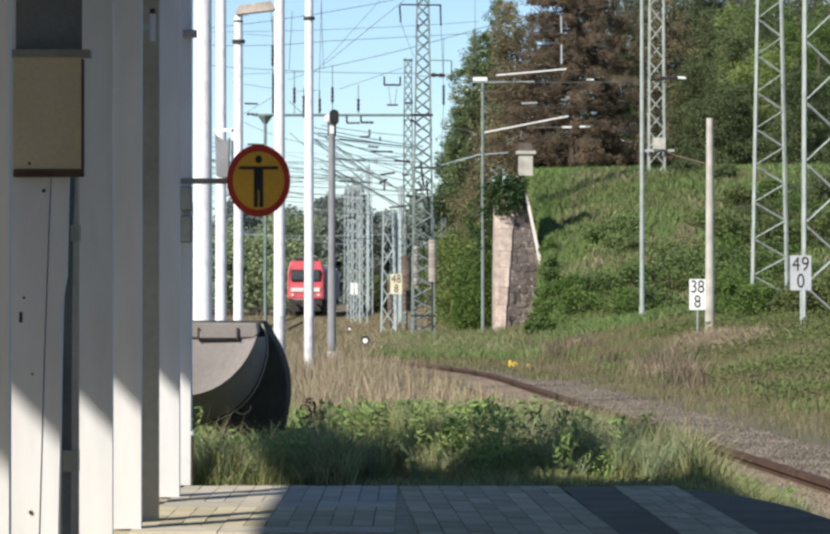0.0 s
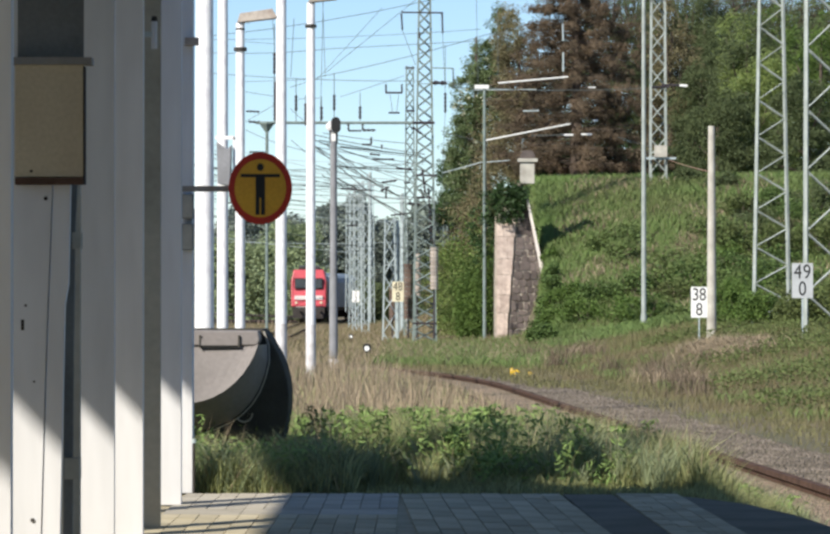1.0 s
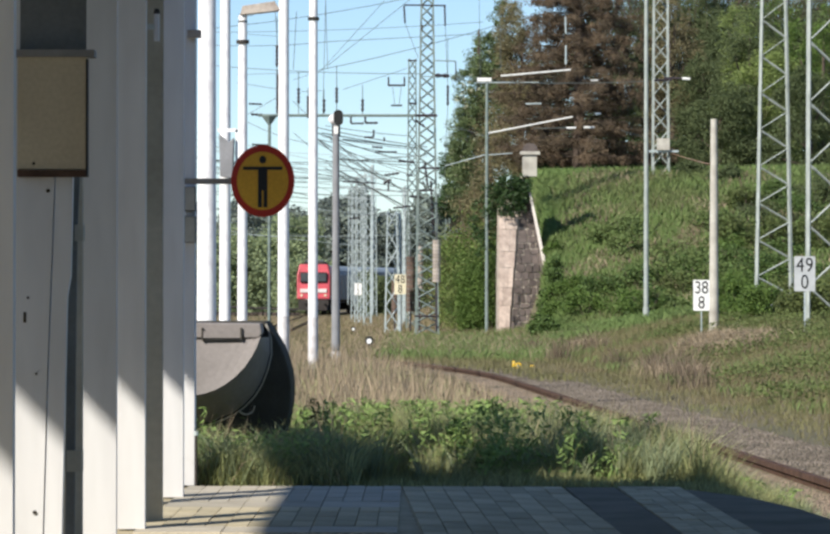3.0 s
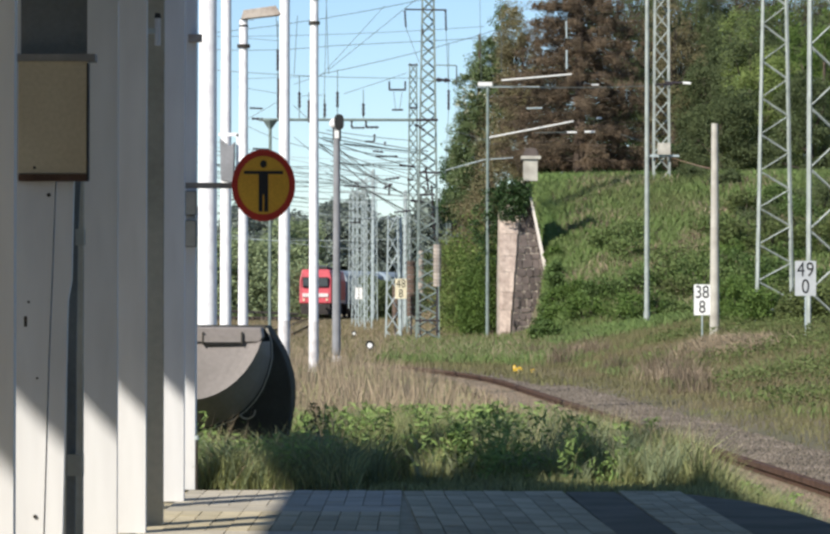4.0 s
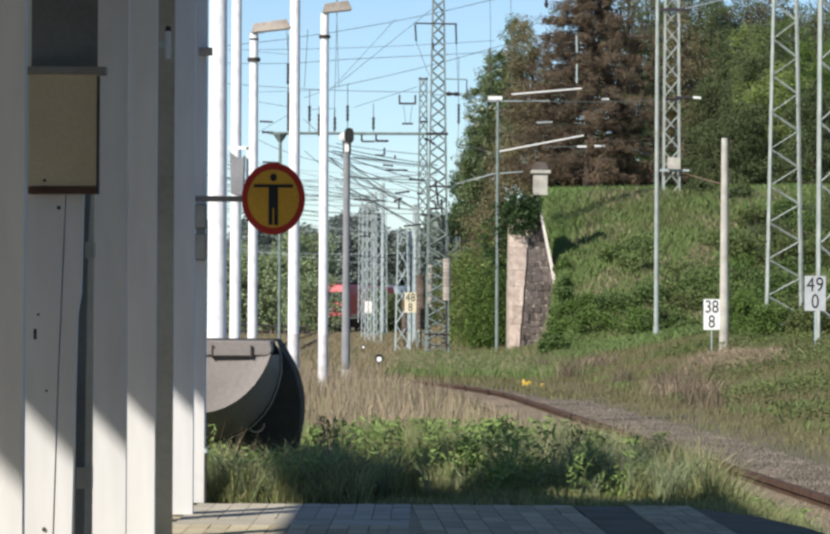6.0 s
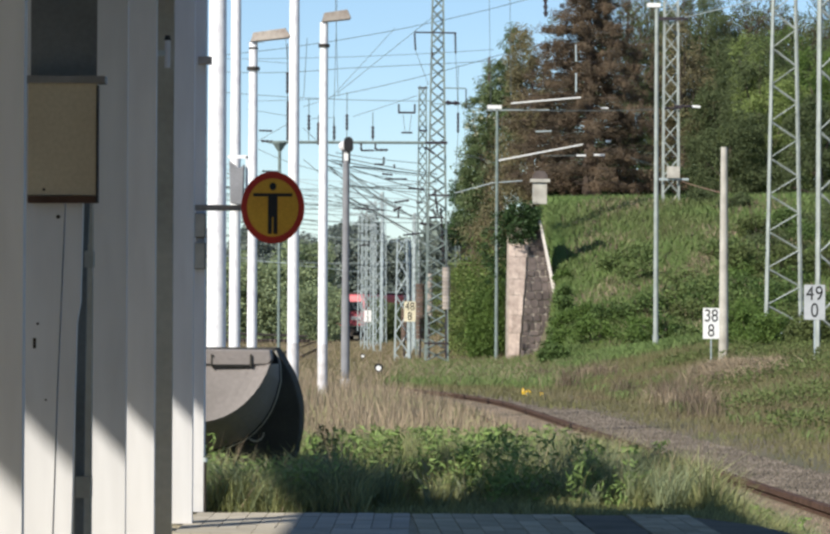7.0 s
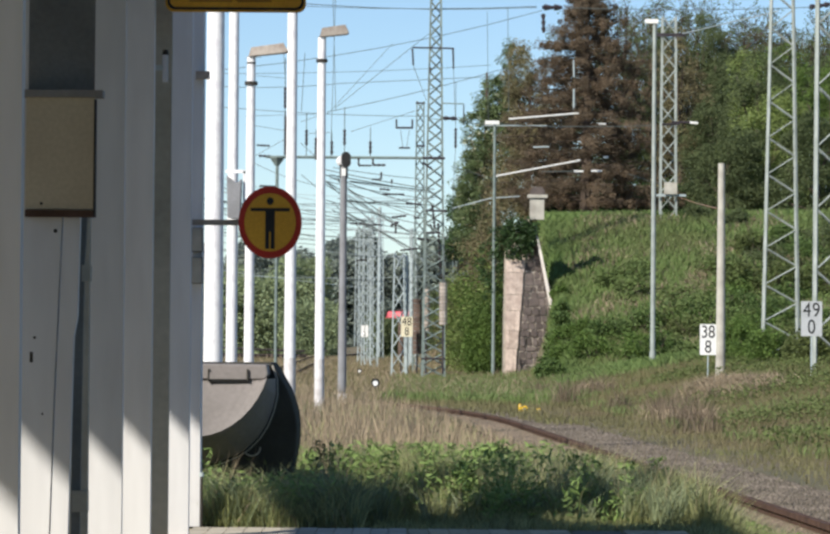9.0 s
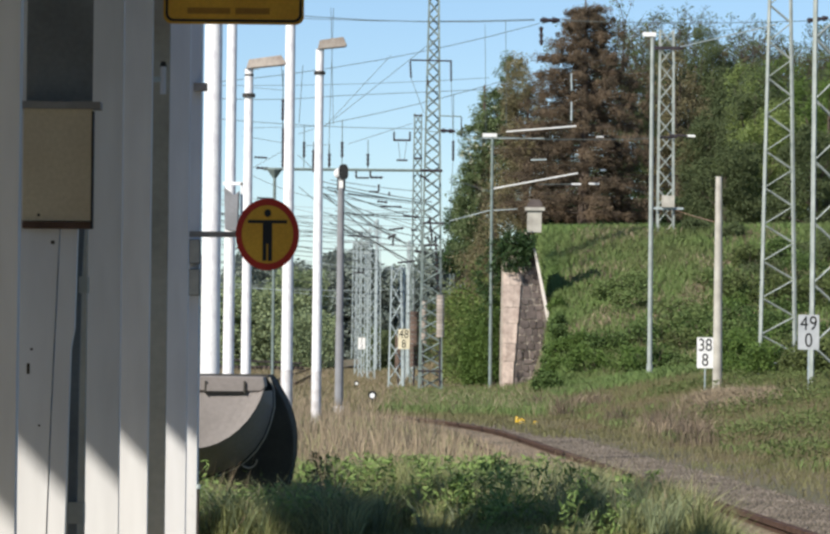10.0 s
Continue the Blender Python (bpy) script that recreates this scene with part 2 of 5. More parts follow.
def turned(bm, profile, at=(0, 0, 0), sides=14):
    """A shape of revolution about the upright axis: profile of (radius, height)."""
    rings = [[bm.verts.new((at[0] + r * math.cos(2 * math.pi * i / sides), at[1] + r * math.sin(2 * math.pi * i / sides), at[2] + h)) for i in range(sides)] for r, h in profile]
    for lo, hi in zip(rings, rings[1:]):
        for i in range(sides):
            j = (i + 1) % sides
            bm.faces.new((lo[i], lo[j], hi[j], hi[i]))
    bm.faces.new(rings[0][::-1])
    bm.faces.new(rings[-1])
    return bm


def prism(bm, outline, y0, y1):
    """An outline in x and z pulled from y0 to y1."""
    a = [bm.verts.new((x, y0, z)) for x, z in outline]
    b = [bm.verts.new((x, y1, z)) for x, z in outline]
    n = len(outline)
    for i in range(n):
        j = (i + 1) % n
        bm.faces.new((a[i], a[j], b[j], b[i]))
    bm.faces.new(a[::-1])
    bm.faces.new(b)
    bmesh.ops.recalc_face_normals(bm, faces=bm.faces)
    return bm


def raw_mesh(name, verts, faces, mat, parent=None):
    """A mesh from arrays; faces all have the same number of corners."""
    verts, faces = np.asarray(verts, np.float32), np.asarray(faces, np.int32)
    me = bpy.data.meshes.new(name)
    k = faces.shape[1]
    me.vertices.add(len(verts))
    me.vertices.foreach_set("co", verts.ravel())
    me.loops.add(faces.size)
    me.loops.foreach_set("vertex_index", faces.ravel())
    me.polygons.add(len(faces))
    me.polygons.foreach_set("loop_start", np.arange(0, faces.size, k, dtype=np.int32))
    me.update(calc_edges=True)
    me.materials.append(M[mat])
    ob = new(name, me)
    if parent:
        ob.parent = parent
    return ob


rng = np.random.default_rng(7)


def blades(name, pos, height, width, lean, mat, parent=None):
    """Grass blades: a bent strip of three triangles each."""
    n = len(pos)
    a = rng.uniform(0, 2 * np.pi, n)
    h = height * rng.uniform(0.55, 1.15, n)
    side = np.stack([np.cos(a), np.sin(a), np.zeros(n)], 1) * (width * rng.uniform(0.6, 1.3, n))[:, None]
    b = rng.uniform(0, 2 * np.pi, n)
    off = np.stack([np.cos(b), np.sin(b), np.zeros(n)], 1) * (h * lean * rng.uniform(0.2, 1.0, n))[:, None]
    up = np.array([0, 0, 1.0])
    mid = pos + off * 0.35 + up * (h * 0.55)[:, None]
    tip = pos + off + up * (h * np.sqrt(1 - np.minimum(0.8, (lean * 0.6) ** 2)))[:, None]
    v = np.stack([pos - side, pos + side, mid - side * 0.75, mid + side * 0.75, tip], 1).reshape(-1, 3)
    i = np.arange(n)[:, None] * 5
    f = np.concatenate([i + [0, 1, 3], i + [0, 3, 2], i + [2, 3, 4]])
    return raw_mesh(name, v, f, mat, parent)


def leaves(name, pos, size, mat, parent=None, flat=0.5, wide=0.36):
    """Leaves: a folded diamond of two triangles each, turned at random."""
    n = len(pos)
    a = rng.normal(0, 1, (n, 3))
    a[:, 2] *= flat
    a /= np.linalg.norm(a, axis=1)[:, None]
    c = np.cross(a, rng.normal(0, 1, (n, 3)))
    c /= np.linalg.norm(c, axis=1)[:, None] + 1e-9
    s = (size * rng.uniform(0.6, 1.4, n))[:, None]
    fold = np.cross(a, c) * s * 0.18
    v = np.stack([pos - a * s * 0.6, pos + c * s * wide + fold, pos + a * s * 0.6, pos - c * s * wide + fold], 1).reshape(-1, 3)
    i = np.arange(n)[:, None] * 4
    f = np.concatenate([i + [0, 1, 2], i + [0, 2, 3]])
    return raw_mesh(name, v, f, mat, parent)


def clumped(centres, radius, each, squash=0.8):
    """Points scattered in soft balls round the centres."""
    n = len(centres)
    p = rng.normal(0, 1, (n, each, 3))
    p /= np.linalg.norm(p, axis=2)[:, :, None]
    p *= (rng.uniform(0.15, 1, (n, each)) ** 0.5)[:, :, None] * (radius * rng.uniform(0.6, 1.4, n))[:, None, None]
    p[:, :, 2] *= squash
    return (centres[:, None, :] + p).reshape(-1, 3)


def in_ellipsoids(shapes, n, shell=0.45):
    """Points near the surfaces of ellipsoids (x, y, z, rx, ry, rz)."""
    s = np.array(shapes, float)
    w = (s[:, 3] * s[:, 5]) / (s[:, 3] * s[:, 5]).sum()
    k = rng.choice(len(s), n, p=w)
    d = rng.normal(0, 1, (n, 3))
    d /= np.linalg.norm(d, axis=1)[:, None]
    r = shell + (1 - shell) * rng.uniform(0, 1, n) ** 0.6
    return s[k, :3] + d * r[:, None] * s[k, 3:]


def smooth_step(a, b, x):
    t = np.clip((x - a) / (b - a), 0, 1)
    return t * t * (3 - 2 * t)


# ---- the siding: its line in plan ----
def verge_x(y):
    """Foot of the verge, in line with the straight part of the siding."""
    return 3.9 - 0.0488 * (np.asarray(y, float) - 26)


def rail_x(y):
    """Right-hand rail of the siding, which bends away to the left."""
    y = np.asarray(y, float)
    e = np.clip(y - 69, 0, 27)
    return verge_x(y) - 0.0047 * e * e - 0.25 * np.maximum(y - 96, 0)


def ground_z(x, y):
    """Height of the land: flat railway ground, a verge that rises to the right, and the ramp of a former road bridge."""
    x, y = np.asarray(x, float), np.asarray(y, float)
    right = x - rail_x(y)
    beside = x - verge_x(y)
    z = LOW + 1.15 * smooth_step(2.6, 11.3, beside) * smooth_step(34, 92, y)
    z = z - 0.08 * (1 - smooth_step(0.7, 1.6, np.abs(right + 0.6)))
    z = z + 0.38 * smooth_step(1.3, 1.9, -right) * (1 - smooth_step(26, 40, y))
    toe = 123 - 0.45 * np.maximum(x - 6, 0)
    ramp = (0.7 * np.clip((y - toe) / 30, 0, 1) + 0.3 * smooth_step(0, 30, y - toe)) * smooth_step(4.65, 5.3, x)
    z = z + (6.85 - z) * np.clip(ramp, 0, 1)
    wood = smooth_step(152, 170, y) * smooth_step(1.0, 4.6, x)
    return np.maximum(z, LOW + (6.9 - LOW) * wood)


def on_ground(x, y):
    return np.stack([x, y, ground_z(x, y)], 1)


def ground_at(px, py):
    """Where a line of sight from the platform meets the land."""
    d = np.arange(30.0, 200.0, 0.1)
    x, z = (px - 784) * d / 6425, EYE + (560 - py) * d / 6425
    i = int(np.argmax(ground_z(x, d) > z))
    return float(x[i]), float(d[i])


# ---- ground: one sheet out to the horizon ----
def build_ground():
    xs = np.unique(np.concatenate([np.linspace(-900, -40, 12), np.linspace(-40, 45, 120), np.linspace(45, 900, 12)]))
    ys = np.unique(np.concatenate([np.linspace(-60, 20, 6), np.linspace(20, 200, 150), np.linspace(200, 420, 30), np.linspace(420, 3000, 12)]))
    gx, gy = np.meshgrid(xs, ys)
    v = np.stack([gx, gy, ground_z(gx, gy) - 0.0], 2).reshape(-1, 3)
    v[:, 2] += rng.normal(0, 0.015, len(v)) * ((v[:, 1] < 300) & (v[:, 1] > 95))
    nx, ny = len(xs), len(ys)
    i = (np.arange(ny - 1)[:, None] * nx + np.arange(nx - 1)[None, :]).ravel()[:, None]
    ob = raw_mesh("ground", v, i + [0, 1, nx + 1, nx], "soil")
    ob.data.shade_smooth()
    tagged(ob, "dry soil and moss of the railway land", "ground", kind="structure")


build_ground()
# ---- platform ----
def slab_shape(outline, z0, z1):
    """A flat plate with the given outline in plan."""
    bm = bmesh.new()
    low, high = [[bm.verts.new((px, py, z)) for px, py in outline] for z in (z0, z1)]
    for i in range(len(outline)):
        j = (i + 1) % len(outline)
        bm.faces.new((low[i], low[j], high[j], high[i]))
    bm.faces.new(low[::-1])
    bm.faces.new(high)
    return bm


# the end of the platform is rounded off towards the track
CORNER = [(2.62, -14), (2.62, 17.5), (2.55, 20.0), (2.42, 21.6), (2.22, 22.8), (1.95, 23.55), (1.62, 23.98)]
platform = finish("platform", slab_shape([(-8, -14)] + CORNER + [(-8, 24.02)], -0.6, -0.03), "joint")
tagged(platform, "end of a low station platform with worn paving", "platform", kind="structure")
part("asphalt_strip", slab_shape([(1.86, -14)] + [(px - 0.02, py - 0.03) for px, py in CORNER], -0.03, -0.005), "asphalt", platform)
part("asphalt_strip", slab_shape([(1.50, -14), (1.55, 17.0), (1.375, 23.94), (1.03, 23.94), (1.20, 17.0), (1.15, -14)][::-1], -0.03, -0.006), "asphalt", platform)
part("paved_area", boxes((-8, 1.02, -14, 23.95, -0.03, -0.012)), "paver", platform)


# ---- platform shelter: a row of white boarded posts ----
def fin(y, x0, x1, depth, label, seams=(), z0=0.0):
    top = 1.65 + 0.105 * y
    ob = thing("shelter_post", label, "post", (0, y, z0), "shelter posts")
    cuts = [x0, *seams, x1]
    for a, b in zip(cuts, cuts[1:]):
        part("board", boxes((a + 0.003, b - 0.003, 0, depth, 0, top - z0)), "paint", ob, bevel=0.005)
    return ob


fin(13.05, -2.3, -1.554, 0.08, "white boarded post of the platform shelter")
panel_post = thing("shelter_post", "white boarded post with an open crack and nail holes", "post", (0, 15.1, 0), "shelter posts")
part("board", prism(bmesh.new(), [(-2.05, 0), (-1.680, 0), (-1.668, 0.296), (-1.648, 1.05), (-1.618, 1.870), (-1.576, 3.2), (-2.05, 3.2)], 0, 0.5), "paint", panel_post)
part("board", prism(bmesh.new(), [(-1.673, 0), (-1.584, 0), (-1.583, 0.30), (-1.562, 1.33), (-1.546, 1.42), (-1.537, 1.870), (-1.530, 3.2), (-1.569, 3.2), (-1.611, 1.870), (-1.641, 1.05), (-1.661, 0.296)], 0, 0.05), "paint", panel_post)
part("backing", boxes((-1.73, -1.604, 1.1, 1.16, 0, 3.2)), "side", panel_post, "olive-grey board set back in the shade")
fin(17.3, -1.735, -1.535, 0.06, "slim white boarded post of the platform shelter")
side_post = fin(19.5, -1.735, -1.566, 0.08, "white boarded post of the platform shelter")
fin(22.6, -1.72, -1.562, 0.1, "white boarded post on a concrete footing")
end_post = fin(24.0, -1.69, -1.580, 0.2, "white boarded end post beside rough weeds")


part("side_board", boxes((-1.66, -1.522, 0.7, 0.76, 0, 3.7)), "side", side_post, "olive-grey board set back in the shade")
# hidden strip, added only to keep sun off the side board
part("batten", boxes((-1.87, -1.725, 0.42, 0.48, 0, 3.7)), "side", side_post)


def hole(x, z, r, parent, y=-0.002):
    bm = bmesh.new()
    rod(bm, (x, y - 0.006, z), (x, y + 0.01, z), r, r, 10)
    part("nail_hole", bm, "dark", parent)


part("knot_hole", boxes((-1.756, -1.742, -0.003, 0.01, 1.215, 1.262)), "dark", panel_post, bevel=0.003)
for x, z, r in ((-1.647, 1.800, 0.009), (-1.704, 0.373, 0.009), (-1.735, 1.325, 0.006), (-1.697, 0.987, 0.005)):
    hole(x, z, r, panel_post)
part("cable_duct", prism(bmesh.new(), [(-1.612, 0), (-1.573, 0), (-1.566, 1.136), (-1.559, 1.670), (-1.549, 1.888), (-1.583, 1.888), (-1.593, 1.427), (-1.607, 1.136)], 0.42, 0.46), "paint_grey", panel_post)
part("duct_clip", boxes((-1.568, -1.529, 0.38, 0.47, 1.583, 1.658)), "side", panel_post, bevel=0.004)
part("duct_clip", boxes((-1.602, -1.534, 0.38, 0.47, 0.534, 0.630)), "side", panel_post, bevel=0.004)


def build_meter_box():
    ob = thing("meter_box", "beige sheet-metal meter box with a dark overhanging lid", "box", (0, 15.02, 0))
    part("body", boxes((-1.774, -1.471, 0.0, 0.07, 1.893, 2.390)), "beige", ob, bevel=0.004)
    part("lid", boxes((-1.784, -1.433, -0.03, 0.075, 2.388, 2.420)), "roof", ob, bevel=0.004)
    part("bottom_rail", boxes((-1.774, -1.473, -0.008, 0.07, 1.860, 1.890)), "rust", ob, bevel=0.003)
    part("edge_seam", boxes((-1.473, -1.465, -0.004, 0.06, 1.860, 2.381)), "dark", ob)
    bm = bmesh.new()
    rod(bm, (-1.702, -0.006, 1.918), (-1.702, 0.01, 1.918), 0.007)
    part("lock", bm, "dark", ob)
    part("back_panel", boxes((-1.772, -1.478, 0.072, 0.078, 2.420, 3.1)), "paint_grey", ob)


build_meter_box()

pipe = thing("vent_pipe", "short pale pipe fixed to the post side", "pipe", (-1.536, 19.90, 2.916))
part("tube", rod(bmesh.new(), (0, 0, -0.09), (0, 0, 0.07), 0.017, 0.017, 12), "paint", pipe)
part("cap", rod(bmesh.new(), (0, 0, 0.07), (0, 0, 0.1), 0.02, 0.014, 12), "dark", pipe)
part("clamp", boxes((-0.06, 0.0, -0.012, 0.012, -0.02, 0.01)), "galv", pipe)
for z0, z1 in ((1.703, 1.897), (1.926, 2.105)):
    jb = thing("junction_box", "small grey junction box fixed on the end post", "box", (-1.618, 23.93, (z0 + z1) / 2))
    part("case", boxes((-0.03, 0.045, -0.03, 0.068, (z0 - z1) / 2 + 0.008, (z1 - z0) / 2)), "paint_grey", jb, bevel=0.006)
    part("cover", boxes((-0.026, 0.041, -0.036, -0.031, (z0 - z1) / 2 + 0.014, (z1 - z0) / 2 - 0.006)), "side", jb, bevel=0.002)
hook = thing("sign_bracket", "rust-brown steel bracket end on the post", "bracket", (-1.573, 23.95, 3.183))
part("arm", boxes((-0.06, 0.035, -0.02, 0.05, -0.027, 0.027)), "weight", hook, bevel=0.004)
conduit = thing("conduit", "thin dark drain pipe at the foot of the post", "pipe", (-1.568, 23.96, 0))
part("tube", rod(bmesh.new(), (0, 0, 0), (0, 0, 0.360), 0.009, 0.009, 8), "dark", conduit)
part("collar", rod(bmesh.new(), (0, 0, 0.353), (0, 0, 0.383), 0.016, 0.016, 8), "galv", conduit)


# ---- roof over the platform, out of sight above, added to cast its shade ----
def build_shade_roof():
    ob = thing("canopy_roof", "unseen grey sheet roof on posts, added to cast the platform shade", "roof", (0, 0, 0))
    # outline cut so that the shadow edge falls across posts, paving and weeds
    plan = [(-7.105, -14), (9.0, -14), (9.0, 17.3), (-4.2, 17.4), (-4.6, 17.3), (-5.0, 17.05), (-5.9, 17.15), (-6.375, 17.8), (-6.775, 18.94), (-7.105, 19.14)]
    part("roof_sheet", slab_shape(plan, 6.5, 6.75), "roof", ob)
    # unseen bars added to keep the round sign and last posts in shade
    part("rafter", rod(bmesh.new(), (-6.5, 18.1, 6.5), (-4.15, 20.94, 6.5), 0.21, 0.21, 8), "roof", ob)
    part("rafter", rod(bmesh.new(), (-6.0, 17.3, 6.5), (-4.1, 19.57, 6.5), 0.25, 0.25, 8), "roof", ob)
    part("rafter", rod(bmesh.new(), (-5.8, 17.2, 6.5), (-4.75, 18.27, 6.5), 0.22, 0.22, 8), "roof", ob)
    for y in (-10, 0, 10, 16):
        part("post", rod(bmesh.new(), (-6.8, y, 0), (-6.8, y, 6.5), 0.1), "galv", ob)
    # walls out of view, added to hold sky light off the posts
    west = finish("wall_west", boxes((-14.3, -14.0, -14.3, 24, -0.6, 9.0)), "concrete")
    tagged(west, "plain rendered wall, unseen, added to block western sky light", "wall", kind="structure")
    end = finish("wall_south", boxes((-8, 3.4, -14.3, -14.0, -0.6, 6.5)), "concrete")
    tagged(end, "plain rendered end wall, unseen, added to block sky light", "wall", kind="structure")


build_shade_roof()


# ---- prohibition sign ----
def disc(bm, r, y, at, sides=48):
    vs = [bm.verts.new((at[0] + r * math.cos(2 * math.pi * i / sides) * 0.882, y, at[1] + r * math.sin(2 * math.pi * i / sides))) for i in range(sides)]
    bm.faces.new(vs)
    return vs


def plate(r0, y, thick, at=(0, 0)):
    bm = bmesh.new()
    front, back = disc(bm, r0, y, at), disc(bm, r0, y + thick, at)
    for i in range(len(front)):
        j = (i + 1) % len(front)
        bm.faces.new((front[i], front[j], back[j], back[i]))
    bmesh.ops.recalc_face_normals(bm, faces=bm.faces)
    return bm


def build_sign():
    ob = thing("prohibition_sign", "round yellow sign with red rim and black symbol", "sign", (-1.046, 22.75, 2.106))
    part("rim", plate(0.241, 0, 0.012), "sign_red", ob, "faded red rim")
    part("face", plate(0.195, -0.004, 0.004), "sign_yellow", ob)
    k = 0.00354
    part("symbol_bar", boxes((-37 * k, 37 * k, -0.0065, -0.004, 21 * k, 27 * k)), "black", ob)
    part("symbol_bar", boxes((-9 * k, 9 * k, -0.007, -0.004, -18 * k, 21 * k)), "black", ob)
    part("symbol_bar", boxes((-9 * k, -1.4 * k, -0.0065, -0.004, -50 * k, -18 * k)), "black", ob)
    part("symbol_bar", boxes((1.4 * k, 9 * k, -0.0065, -0.004, -50 * k, -18 * k)), "black", ob)
    part("symbol_dot", plate(0.0257, -0.007, 0.003, (0, 0.1418)), "black", ob)
    part("bracket", boxes((-0.535, -0.14, 0.014, 0.05, -0.021, 0.017)), "weight", ob, "rusty flat steel bracket", 0.003)


build_sign()


def rounded(w, h, r, y0, y1, at=(0, 0)):
    pts = []
    for cx, cz, a0 in ((w / 2 - r, h / 2 - r, 0), (-w / 2 + r, h / 2 - r, 90), (-w / 2 + r, -h / 2 + r, 180), (w / 2 - r, -h / 2 + r, 270)):
        for i in range(7):
            a = radians(a0 + 15 * i)
            pts.append((at[0] + cx + r * math.cos(a), at[1] + cz + r * math.sin(a)))
    return prism(bmesh.new(), pts, y0, y1)


def build_hanging_sign():
    ob = thing("warning_board", "hanging yellow board with black border and faded writing", "sign", (-1.122, 19.8, 3.524))
    w, h = 0.820, 0.586
    part("plate", rounded(w, h, 0.05, 0, 0.02), "sign_yellow", ob)
    part("border", rounded(w - 0.025, h - 0.025, 0.045, -0.003, 0.0), "black", ob)
    part("face", rounded(w - 0.055, h - 0.055, 0.035, -0.006, -0.003), "sign_yellow", ob)
    for row, spans in ((-0.215, ((-0.27, -0.02), (0.01, 0.21))), (-0.10, ((-0.3, -0.1), (-0.06, 0.26))), (0.02, ((-0.24, 0.2),)), (0.14, ((-0.3, 0.02), (0.06, 0.3)))):
        for a, b in spans:
            part("writing_bar", boxes((a, b, -0.008, -0.006, row - 0.02, row + 0.016)), "sign_text", ob)
    part("arm", boxes((-0.56, -0.36, 0.022, 0.06, 0.1, 0.14)), "galv", ob)
    part("arm", boxes((-0.56, -0.36, 0.022, 0.06, -0.14, -0.1)), "galv", ob)


build_hanging_sign()


